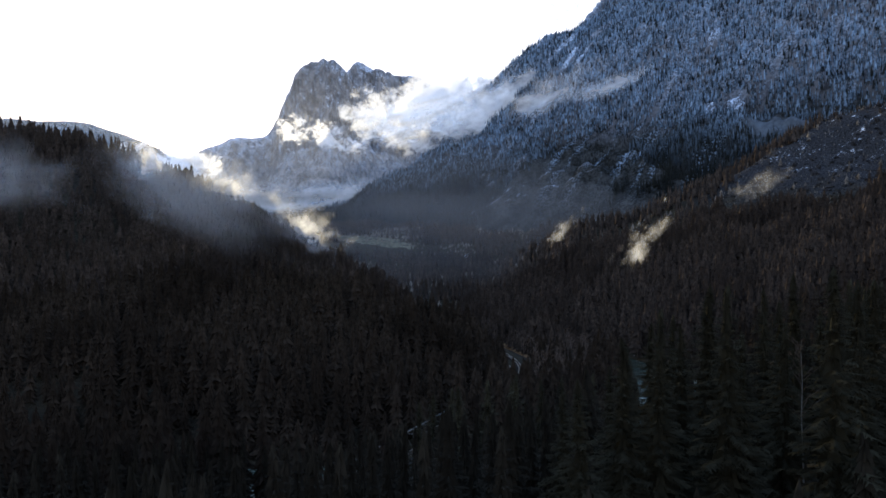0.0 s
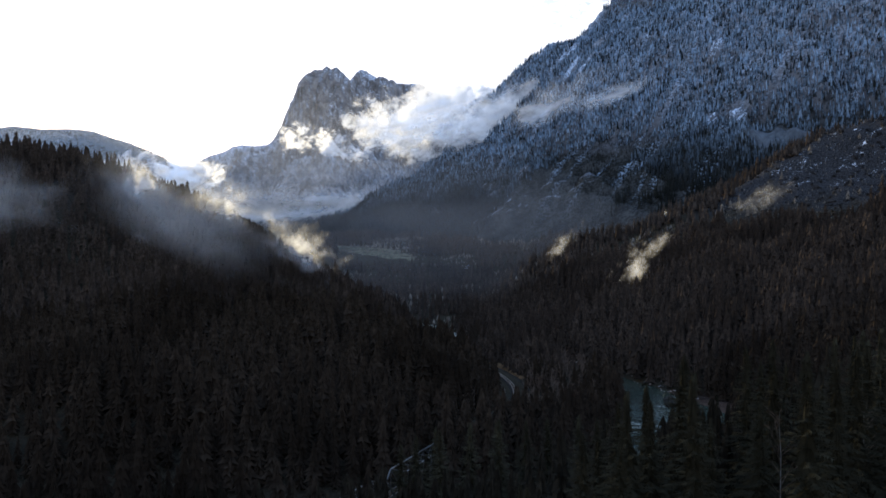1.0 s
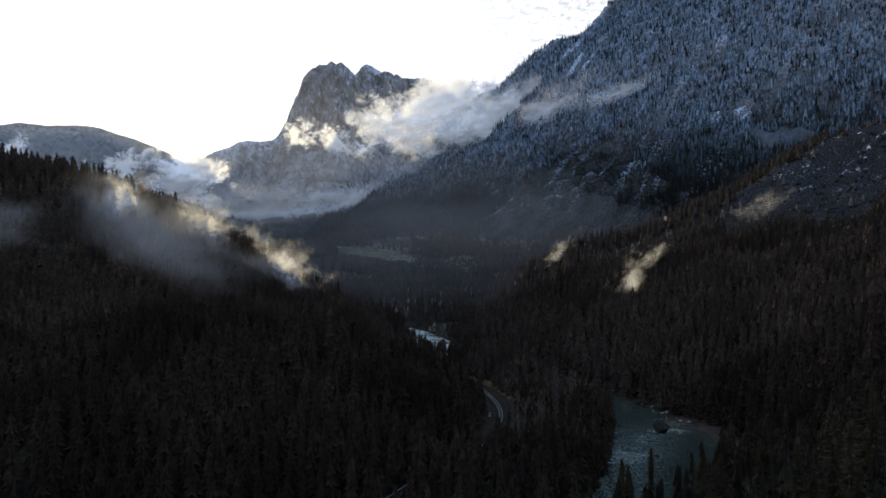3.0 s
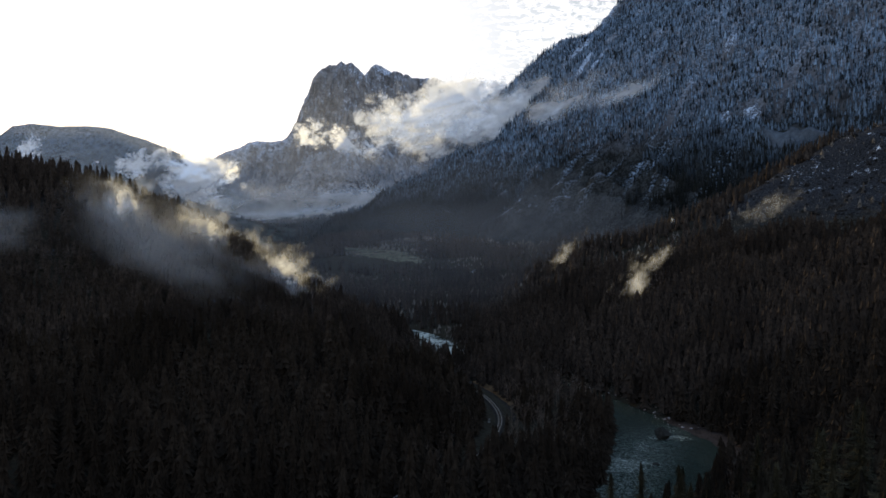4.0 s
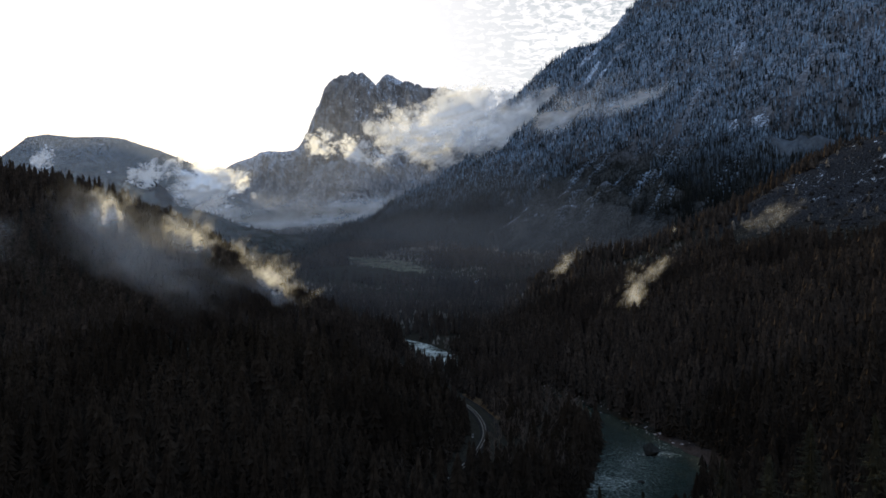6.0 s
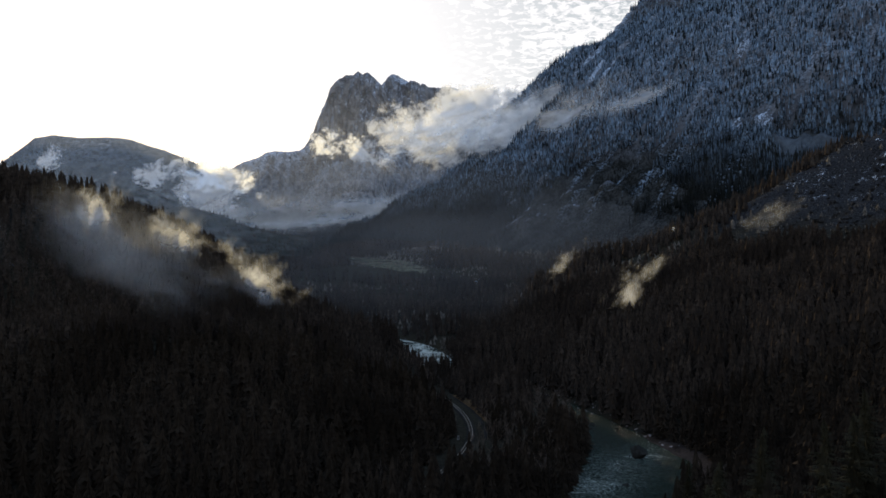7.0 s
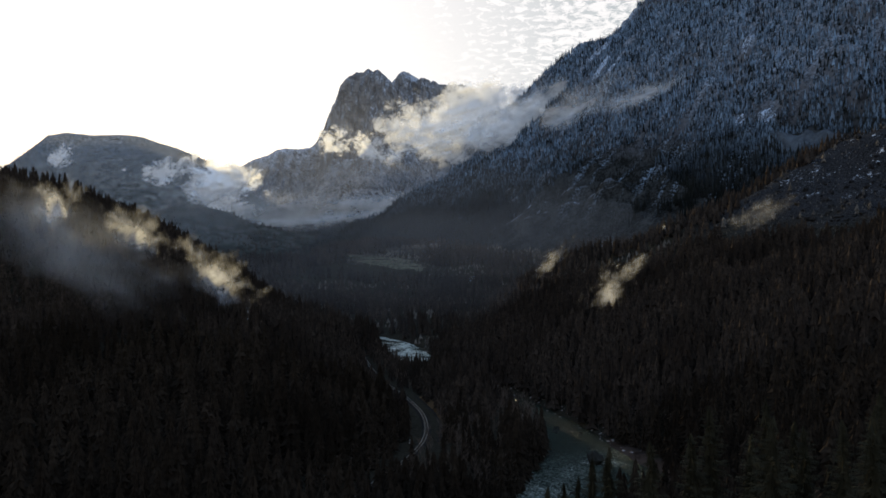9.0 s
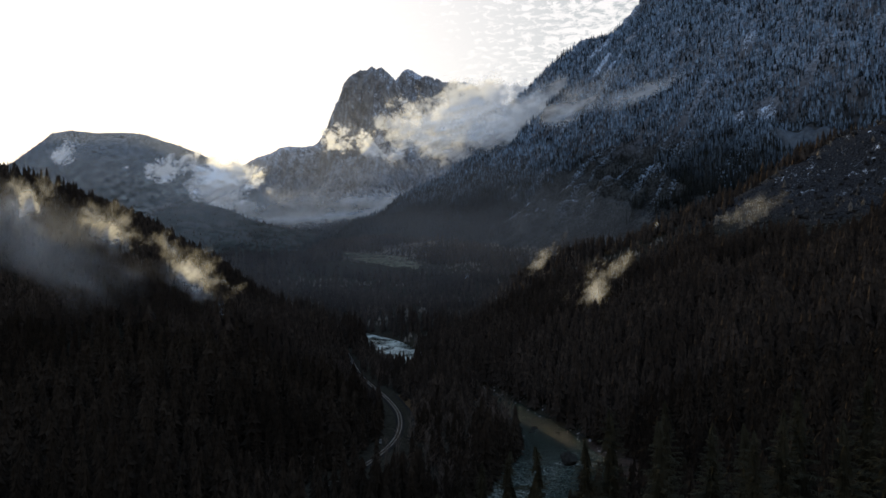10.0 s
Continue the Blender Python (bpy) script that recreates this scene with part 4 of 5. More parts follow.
def conifer(seed, h):
    tree = new("conifer")
    part("trunk", trunk_mesh(seed, h), None, tree, "grey-brown bark trunk")
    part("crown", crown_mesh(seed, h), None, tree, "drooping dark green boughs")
    return tagged(tree, "tall dark green conifer with drooping boughs", "conifer tree", "conifers on the near bank")


ORDER = RANK[:NEAR_N]
# a row of tall ones at the water's edge: x, y, height
EDGE_TREES = np.array([(2.6, 205, 33.5), (-2.3, 200, 30.5), (-6.5, 196, 29), (26.7, 200, 36), (20, 205, 34.5), (39.7, 195, 33.5), (33.2, 200, 35), (4.5, 188, 36), (11.2, 190, 38), (19, 189, 37.5), (48, 199, 31), (61, 204, 33), (69, 206, 34), (79.5, 205, 30), (97, 205, 35)])
# tall ones crowding the slope below the end of the flight: x, y, height of the top above the river
LAST_TREES = np.array([(100.5, 142, 79), (107, 147, 79), (111, 150, 82), (114, 136, 84), (118, 146, 84), (122, 128, 85), (126, 143, 82), (124, 152, 79), (133, 134, 85), (131, 147, 83), (139, 128, 88), (142, 142, 87), (148, 134, 90), (152, 146, 90), (137, 155, 84), (146, 158, 86), (157, 130, 93), (119, 160, 76), (128, 164, 77), (93, 149, 75), (97, 157, 74), (88, 150, 70), (91, 158, 68)])
x, y = np.concatenate([NEAR_X[ORDER], EDGE_TREES[:, 0], LAST_TREES[:, 0]]), np.concatenate([NEAR_Y[ORDER], EDGE_TREES[:, 1], LAST_TREES[:, 1]])
z = shaped(x, y)
TALL = np.append(EDGE_TREES[:, 2], LAST_TREES[:, 2] - z[-len(LAST_TREES):])
models = [conifer(100 + k, 30.0) for k in range(5)]
rng = np.random.RandomState(9)
for k in range(len(x)):
    scale = rng.uniform(0.72, 1.14) * (0.9 if x[k] > 92 and y[k] > 170 else 1.0) if k < NEAR_N else TALL[k - NEAR_N] / 30.0
    if k < NEAR_N:
        scale = max(0.2, min(scale, float(slope_cap(x[k], y[k], z[k], 99.0)) / 30.0))
    m = pose(x[k], y[k], z[k] - 0.3, rng.uniform(-1.5, 1.5), rng.uniform(-1.5, 1.5), rng.uniform(0, 360))
    if k < len(models):
        models[k].matrix_basis = m
        models[k].scale = (scale, scale, scale)
    else:
        t = copy_thing(models[k % len(models)], m)
        t.scale = (scale * rng.uniform(0.9, 1.1),) * 2 + (scale,)

# ---------------------------------------------------------------- river
rl = RIVER
tan = np.gradient(rl[:, :2], axis=0)
tan /= np.linalg.norm(tan, axis=1)[:, None]
nor = np.stack([-tan[:, 1], tan[:, 0]], -1)
cross = np.linspace(-1.25, 1.25, 26)
wx = rl[:, None, 0] + nor[:, None, 0] * cross[None] * (rl[:, None, 2] + 3)
wy = rl[:, None, 1] + nor[:, None, 1] * cross[None] * (rl[:, None, 2] + 3)
wz = RIVER_Z + 0.35 * fbm(wx / 5, wy / 5, 3, 90)
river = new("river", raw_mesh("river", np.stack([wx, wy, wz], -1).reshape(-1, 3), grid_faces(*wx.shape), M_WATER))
tagged(river, "fast teal mountain river broken by white rapids", "river", kind="structure")


def rock_mesh(seed, flat=0.7):
    rng = np.random.RandomState(seed)
    bm = bmesh.new()
    bmesh.ops.create_icosphere(bm, subdivisions=2, radius=1.0)
    off = rng.uniform(0, 50, 3)
    for v in bm.verts:
        n = noise.noise(Vector(v.co) * 1.1 + Vector(off)) * 0.5 + noise.noise(Vector(v.co) * 2.7 + Vector(off)) * 0.2
        v.co *= 1 + n
        v.co.z *= flat
    me = bpy.data.meshes.new("boulder")
    bm.to_mesh(me)
    bm.free()
    me.materials.append(M_ROCK)
    return me


big = new("boulder", rock_mesh(1, 0.8))
big.matrix_world = pose(126, 401, 2.3, 0, 0, 20) @ Matrix.Diagonal((3.9, 3.5, 4.3, 1))
tagged(big, "big dark boulder standing in the river rapids", "boulder")
rocks = [rock_mesh(s, 0.6) for s in range(2, 7)]
rng = np.random.RandomState(17)
for k in range(150):
    i = rng.randint(0, len(rl))
    if rl[i, 1] < 290 and k % 3:
        i = rng.randint(len(rl) // 3, len(rl) * 3 // 4)
    side = rng.choice((-1, 1))
    off = rl[i, 2] + rng.uniform(-4, 5) if k % 4 else rng.uniform(-0.9, 0.9) * rl[i, 2]
    bx, by = rl[i, 0] + nor[i, 0] * side * off, rl[i, 1] + nor[i, 1] * side * off
    bz = max(-0.2, float(shaped(np.array([bx]), np.array([by]))[0]))
    size = rng.uniform(0.5, 2.0)
    ob = new("boulder", rocks[k % 5])
    ob.matrix_world = pose(bx, by, bz, 0, 0, rng.uniform(0, 360)) @ Matrix.Diagonal((size * rng.uniform(0.8, 1.4), size, size, 1))
    tagged(ob, "grey water-worn boulder at the river's edge", "boulder", "boulders along the river")

# stony shallows under the far bank, beside the big boulder
near_bend = np.where((rl[:, 1] > 322) & (rl[:, 1] < 446))[0]
q, c = np.meshgrid(np.linspace(0, 1, len(near_bend)), np.linspace(0, 1, 16), indexing="ij")
out_by = rl[near_bend, 2][:, None] * (0.62 + 0.58 * c + 0.10 * fbm(q * 6, c * 0, 3, 33)) + 6 * (1 - smooth(q, 0, 0.15) * smooth(q, 1, 0.85))
sx, sy = rl[near_bend, 0][:, None] - nor[near_bend, 0][:, None] * out_by, rl[near_bend, 1][:, None] - nor[near_bend, 1][:, None] * out_by
sz = -0.3 + 2.2 * c + 0.35 * fbm(sx / 2.5, sy / 2.5, 3, 34)
shore = new("stony_shore", raw_mesh("stony_shore", np.stack([sx, sy, sz], -1).reshape(-1, 3), grid_faces(*sx.shape)[:, ::-1], M_SHORE))
tagged(shore, "dark brown stony shore beside the river rapids", "river shore", kind="structure")

rng = np.random.RandomState(23)
vs, fs, base = [], [], 0
ico = rock_mesh(11, 0.6)
iv = np.array([v.co[:] for v in ico.vertices])
jf = np.array([p.vertices[:] for p in ico.polygons])
for k in range(420):
    i = int(rng.uniform(0.36, 0.56) * len(rl)) if k % 3 else int(rng.uniform(0.66, 0.84) * len(rl))
    sgn = -1 if k % 5 else 1
    off = rl[i, 2] + rng.uniform(-3, 9) if sgn < 0 else rl[i, 2] + rng.uniform(-2, 3)
    bx, by = rl[i, 0] + nor[i, 0] * sgn * off, rl[i, 1] + nor[i, 1] * sgn * off
    size = rng.uniform(0.2, 0.8)
    if sgn < 0 and 330 < rl[i, 1] < 440:
        off = rl[i, 2] * rng.uniform(0.66, 1.1)
        bx, by = rl[i, 0] - nor[i, 0] * off, rl[i, 1] - nor[i, 1] * off
    bz = max((off / rl[i, 2] - 0.66) * 3.6 if sgn < 0 and 330 < rl[i, 1] < 440 else -0.1, float(shaped(np.array([bx]), np.array([by]))[0]))
    a = rng.uniform(0, 6.28)
    rot = np.array(((math.cos(a), -math.sin(a), 0), (math.sin(a), math.cos(a), 0), (0, 0, 1)))
    vs.append((iv * size * rng.uniform(0.7, 1.3, 3)) @ rot.T + (bx, by, bz))
    fs.append(jf + base)
    base += len(iv)
bpy.data.meshes.remove(ico)
stones = new("river_stones", raw_mesh("river_stones", np.vstack(vs), np.vstack(fs), M_STONE))
tagged(stones, "pale pinkish stones strewn along the river bank", "stones", kind="stuff")

# ---------------------------------------------------------------- railway
def sweep(line, profile, name, mat):
    """A profile (across, up) drawn along a line of x, y, z."""
    tg = np.gradient(line[:, :2], axis=0)
    tg /= np.linalg.norm(tg, axis=1)[:, None]
    nr = np.stack([tg[:, 1], -tg[:, 0]], -1)
    p = np.array(profile, float)
    v = np.stack([line[:, None, 0] + nr[:, None, 0] * p[None, :, 0], line[:, None, 1] + nr[:, None, 1] * p[None, :, 0], line[:, None, 2] + p[None, :, 1]], -1)
    return raw_mesh(name, v.reshape(-1, 3), grid_faces(v.shape[0], v.shape[1]), mat, False)


track = np.column_stack([RAIL[:, :2], rail_z(RAIL[:, 1])])
railway = new("railway")
tagged(railway, "single railway track curving round a wooded hill", "railway", kind="structure")
part("ballast_bed", sweep(track[::3], [(-3.4, -1.3), (-1.75, -0.12), (1.75, -0.12), (3.4, -1.3)], "ballast_bed", M_BALLAST), None, railway, "grey crushed-stone ballast")
for off in (-0.75, 0.75):
    part("rail", sweep(track, [(off - 0.07, -0.05), (off - 0.045, 0.14), (off + 0.045, 0.14), (off + 0.07, -0.05)], "rail", M_RAIL), None, railway, "shiny worn steel rail")
bm = bmesh.new()
bmesh.ops.create_cube(bm, size=1.0)
bmesh.ops.scale(bm, vec=(2.6, 0.24, 0.2), verts=bm.verts)
tie_me = bpy.data.meshes.new("tie")
bm.to_mesh(tie_me)
bm.free()
tie_me.materials.append(M_TIE)
lo = int(np.argmin(np.hypot(track[:, 0] + 15, track[:, 1] - 228)))
for k in range(280):
    i = lo + k
    d = track[i + 1] - track[i - 1]
    tie = new("tie", tie_me)
    tie.parent = railway
    tie.matrix_basis = pose(track[i, 0], track[i, 1], track[i, 2] - 0.1, 0, 0, math.degrees(math.atan2(d[1], d[0])) - 90)

# service road and rust-coloured cut bank on the outer side of the curve
seg = track[(track[:, 1] > 405) & (track[:, 1] < 512)]
service = new("service_road", sweep(seg, [(3.4, -1.3), (6.4, -0.6), (8.2, -0.5), (9.0, -1.6)], "service_road", M_BALLAST))
tagged(service, "pale gravel service road beside the railway track", "road", kind="structure")
seg = track[(track[:, 1] > 440) & (track[:, 1] < 516)]
cut = new("cut_bank", sweep(seg, [(8.0, -0.9), (9.5, 0.9), (12.5, 1.4), (15.5, -1.5), (17, -5)], "cut_bank", M_BANK))
for vert in cut.data.vertices:
    k = noise.noise(vert.co * 0.35)
    ends = math.sin(math.pi * min(1.0, max(0.0, (vert.co.y - 438) / 82.0)))
    vert.co.z += 0.9 * k - 0.2 - 3.2 * (1 - ends ** 0.5)
    vert.co.x += 1.2 * noise.noise(vert.co * 0.2 + Vector((9, 2, 1)))
tagged(cut, "rust-brown bank of dead bracken beside the track", "bank", kind="structure")

far_road = new("valley_road", sweep(np.column_stack([ROAD[:, :2], shaped(ROAD[:, 0], ROAD[:, 1]) + 0.5]), [(-2.4, -0.6), (-1.9, 0), (1.9, 0), (2.4, -0.6)], "valley_road", M_BALLAST))
tagged(far_road, "narrow pale gravel road through the valley woods", "road", kind="structure")

# lineside cabinet with its marker post
cabinet = new("lineside_cabinet")
cabinet.matrix_basis = pose(36.5, 402, 7.5, 0, 0, 8)
tagged(cabinet, "small pale steel cabinet beside the railway track", "cabinet")


def block(w, d, h, z, bevel):
    bm = bmesh.new()
    bmesh.ops.create_cube(bm, size=1.0)
    bmesh.ops.scale(bm, vec=(w, d, h), verts=bm.verts)
    bmesh.ops.bevel(bm, geom=bm.edges[:], offset=bevel, segments=2, affect="EDGES")
    bmesh.ops.translate(bm, vec=(0, 0, z), verts=bm.verts)
    return bm


part("plinth", block(1.1, 0.8, 0.5, 0.05, 0.03), M_CONCRETE, cabinet, "grey concrete plinth")
part("body", block(0.9, 0.6, 1.3, 0.95, 0.03), M_PALE, cabinet, "pale painted steel body")
part("roof", block(1.02, 0.72, 0.08, 1.64, 0.02), M_PALE, cabinet)
door = part("door", block(0.78, 0.04, 1.12, 0.95, 0.01), M_PALE, cabinet)
door.location = (0, -0.32, 0)
handle = part("handle", block(0.03, 0.04, 0.16, 0.95, 0.008), M_RAIL, door, "small steel door handle")
handle.location = (0.3, -0.04, 0)

# through-truss bridge over the river: two spans in line
bridge = new("railway_bridge")
tagged(bridge, "pale steel through-truss railway bridge over the river", "bridge")
way = np.array((-0.395, -0.919))
side = np.array((-way[1], way[0]))
start, SPAN, PANELS, HALF = np.array((7.6, 280.0)), 50.0, 8, 2.9
LOW, TOP = 7.3, 14.3


def beam(name, p, q, w, h, mat, label=""):
    """A straight steel member, slightly bevelled, from p to q."""
    p, q = Vector(p), Vector(q)
    bm = bmesh.new()
    bmesh.ops.create_cube(bm, size=1.0)
    bmesh.ops.scale(bm, vec=(w, h, (q - p).length), verts=bm.verts)
    bmesh.ops.bevel(bm, geom=bm.edges[:], offset=0.03, segments=1, affect="EDGES")
    bm.transform(Matrix.Translation((p + q) / 2) @ (q - p).to_track_quat("Z", "Y").to_matrix().to_4x4())
    return part(name, bm, mat, bridge, label)


def at(d, sgn, z):
    return (*(start + way * d + side * sgn * HALF), z)


for k in range(2):
    d0 = k * (SPAN + 0.6)
    step = SPAN / PANELS
    for sgn in (-1, 1):
        beam("bottom_chord", at(d0, sgn, LOW), at(d0 + SPAN, sgn, LOW), 0.45, 0.5, M_GIRDER, "weathered steel bottom chord")
        beam("top_chord", at(d0 + step, sgn, TOP), at(d0 + SPAN - step, sgn, TOP), 0.36, 0.4, M_CHORD, "steel top chord, paler for sky light")
        beam("end_post", at(d0, sgn, LOW), at(d0 + step, sgn, TOP), 0.45, 0.45, M_GIRDER)
        beam("end_post", at(d0 + SPAN, sgn, LOW), at(d0 + SPAN - step, sgn, TOP), 0.45, 0.45, M_GIRDER)
        for j in range(1, PANELS):
            beam("post", at(d0 + j * step, sgn, LOW), at(d0 + j * step, sgn, TOP), 0.25, 0.25, M_GIRDER)
            if 1 <= j < PANELS - 1:
                up_first = j < PANELS // 2
                beam("diagonal", at(d0 + j * step, sgn, TOP if up_first else LOW), at(d0 + (j + 1) * step, sgn, LOW if up_first else TOP), 0.2, 0.2, M_GIRDER)
    for j in range(1, PANELS):
        name = "portal_brace" if j in (1, PANELS - 1) else "top_strut"
        beam(name, at(d0 + j * step, -1, TOP), at(d0 + j * step, 1, TOP), 0.16, 0.2, M_GIRDER)
        if j < PANELS - 1:
            beam("lateral_brace", at(d0 + j * step, -1, TOP), at(d0 + (j + 1) * step, 1, TOP), 0.09, 0.09, M_GIRDER)
    beam("deck", (*(start + way * d0), 7.35), (*(start + way * (d0 + SPAN)), 7.35), 0.4, 4.4, M_TIE, "dark timber bridge deck")
ang = math.degrees(math.atan2(way[1], way[0]))
for k in range(3):
    p = start + way * (k * (SPAN + 0.3))
    pier = part("pier", block(2.2, 7.5, 10.5, 1.7, 0.25), M_CONCRETE, bridge, "grey concrete bridge pier")
    pier.matrix_basis = pose(*p, 0, 0, 0, ang)
    for sgn in (-1, 1):
        bearing = part("bearing", block(0.9, 0.7, 0.3, 7.05, 0.04), M_GIRDER, pier, "dark steel bearing")
        bearing.location = (0, sgn * HALF, 0)

# ---------------------------------------------------------------- meadow and bare alders
mx0, my0 = np.meshgrid(np.linspace(-280, -20, 70), np.linspace(1235, 1530, 70), indexing="ij")
ragged = on_meadow(mx0, my0)
mz0 = shaped(mx0, my0) + 0.5 + 0.8 * fbm(mx0 / 9, my0 / 9, 3, 4) - 5 * smooth(ragged, 0.8, 1.0)
meadow = new("meadow", raw_mesh("meadow", np.stack([mx0, my0, mz0], -1).reshape(-1, 3), grid_faces(*mx0.shape)[:, ::-1], M_MEADOW))
tagged(meadow, "pale grassy clearing on a bench above the river", "meadow", kind="structure")


x, y = scatter(-270, -40, 1270, 1510, 7.0, 51)
rng = np.random.RandomState(52)
ok = (on_meadow(x, y) < 1) & (fbm(x / 40, y / 14, 3, 53) > -0.12)
x, y = x[ok], y[ok]
scrub = stand("meadow_brush", np.stack([x, y, shaped(x, y), rng.uniform(1.2, 3.4, len(x))], -1), [star_conifer(2, 4, 140 + k, 0.6) for k in range(3)], M_TWIG, "pale dry shrubs dotting the grassy clearing", 54)
scrub["category"] = "shrubs"


bx0, by0 = np.meshgrid(np.linspace(-625, -505, 40), np.linspace(2070, 2160, 20), indexing="ij")
bz0 = shaped(bx0, by0) + 1.2 + 0.8 * fbm(bx0 / 9, by0 / 9, 3, 6) - 6 * smooth(np.hypot((bx0 + 565) / 58, (by0 - 2118) / 40) + 0.4 * fbm(bx0 / 18, by0 / 14, 3, 7), 0.75, 1.0)
bar = new("gravel_bar", raw_mesh("gravel_bar", np.stack([bx0, by0, bz0], -1).reshape(-1, 3), grid_faces(*bx0.shape)[:, ::-1], M_STONE))
tagged(bar, "pale gravel bar far up the valley floor", "gravel bar", kind="structure")


def bare_tree(seed):
    """A leafless alder of height 1: a thin stem and upswept twigs."""
    rng = np.random.RandomState(seed)
    v, f = [], []

    def blade(p, q, w):
        d = np.array((-(q - p)[1], (q - p)[0], 0.0)) + 1e-6
        d = d / np.linalg.norm(d) * w
        n = len(v)
        v.extend([p - d, p + d, q])
        f.append((n, n + 1, n + 2))
        n = len(v)
        e = np.array((0, 0, w))
        v.extend([p - e, p + e, q])
        f.append((n, n + 1, n + 2))

    top = np.array((rng.uniform(-0.05, 0.05), rng.uniform(-0.05, 0.05), 1.0))
    blade(np.zeros(3), top, 0.012)
    for k in range(16):
        s = 0.25 + 0.7 * k / 16
        p, a, L = top * s, rng.uniform(0, 6.28), rng.uniform(0.18, 0.34) * (1.15 - s * 0.6)
        q = p + L * np.array((math.cos(a) * 0.7, math.sin(a) * 0.7, 0.75))
        blade(p, q, 0.007)
        for j in range(3):
            m = p + (q - p) * rng.uniform(0.3, 0.9)
            a2 = a + rng.uniform(-1.2, 1.2)
            blade(m, m + 0.14 * np.array((math.cos(a2) * 0.7, math.sin(a2) * 0.7, rng.uniform(0.3, 0.9))), 0.006)
    return np.array(v), np.array(f)


x, y = scatter(-90, 190, 290, 800, 5.0, 31)
rng = np.random.RandomState(32)
d_r, i_r = line_distance(x, y, RIVER)
d_t, i_t = line_distance(x, y, RAIL[::5])
low = ((x > 35) & (x < 105) & (y < 580)) | (d_r < RIVER[i_r, 2] + 16) | (d_t < 17)
ok = low & (d_r > RIVER[i_r, 2] + 2) & (d_t > 7) & (rng.uniform(0, 1, x.shape) < 0.55) & ~((x < 42) & (y > 440) & (y < 530) & (x > 5))
x, y = x[ok], y[ok]
alders = np.stack([x, y, shaped(x, y), rng.uniform(6, 11, len(x)) + 3.5 * ((x > 44) & (y < 560))], -1)
thicket = stand("alder_thicket", alders, [bare_tree(k) for k in range(5)], M_TWIG, "leafless brown alders along river and railway", 33)
thicket["category"] = "bare trees"



def alder(seed, h):
    """A bare alder: pale stem, upswept limbs and a haze of twigs."""
    rng = np.random.RandomState(seed)
    tree = new("bare_alder")
    part("trunk", trunk_mesh(seed, h, M_ALDER, 0.0052), None, tree, "pale grey smooth trunk")
    tv, tf = [], []

    def rod(p, q, w):
        """A tapering three-sided limb."""
        n = len(tv)
        d = (q - p) / max(1e-6, np.linalg.norm(q - p))
        e = np.cross(d, (0.31, 0.52, 0.79))
        e /= np.linalg.norm(e)
        g = np.cross(d, e)
        for k in range(3):
            tv.append(p + w * (e * math.cos(2.094 * k) + g * math.sin(2.094 * k)))
        tv.append(q)
        for k in range(3):
            tf.append((n + k, n + (k + 1) % 3, n + 3))

    for k in range(26):
        t = 0.34 + 0.62 * k / 26
        a, L = rng.uniform(0, 6.283), h * rng.uniform(0.12, 0.24) * (1.25 - 0.8 * t)
        p = np.array((0.0, 0.0, t * h))
        q = p + L * np.array((0.72 * math.cos(a), 0.72 * math.sin(a), 0.70))
        rod(p, q, 0.055 * (1.2 - t))
        for j in range(5):
            m = p + (q - p) * rng.uniform(0.3, 0.95)
            a2 = a + rng.uniform(-1.1, 1.1)
            rod(m, m + h * rng.uniform(0.04, 0.085) * np.array((0.7 * math.cos(a2), 0.7 * math.sin(a2), rng.uniform(0.4, 0.9))), 0.022)
    part("limbs", raw_mesh("limbs", np.array(tv), np.array(tf), M_TWIG, False), None, tree, "fine leafless brown twigs")
    return tagged(tree, "leafless alder with a pale slender trunk", "bare tree", "bare alders on the near bank")


rng = np.random.RandomState(71)
ax, ay = scatter(0, 190, 105, 232, 13.0, 72)
ok = in_fan(ax, ay, -40, 40) & clear_of(ax, ay, 8, 2) & (np.min(np.hypot(ax[:, None] - EYES[None, :, 0], ay[:, None] - EYES[None, :, 1]), axis=1) > 62)
ax, ay = ax[ok], ay[ok]
pick = rng.permutation(len(ax))[:44]
ax, ay = ax[pick], ay[pick]
az = shaped(ax, ay)
tall = np.minimum(rng.uniform(15, 23, len(ax)), slope_cap(ax, ay, az, np.full(ax.shape, 99.0)) + 1.0)
ax, ay, az, tall = ax[tall > 8], ay[tall > 8], az[tall > 8], tall[tall > 8]
alder_models = [alder(700 + k, 20.0) for k in range(4)]
for k in range(len(ax)):
    m = pose(ax[k], ay[k], az[k] - 0.2, rng.uniform(-3, 3), rng.uniform(-3, 3), rng.uniform(0, 360))
    ob = alder_models[k] if k < 4 else copy_thing(alder_models[k % 4], m)
    if k < 4:
        ob.matrix_basis = m
    ob.scale = (tall[k] / 20.0,) * 3

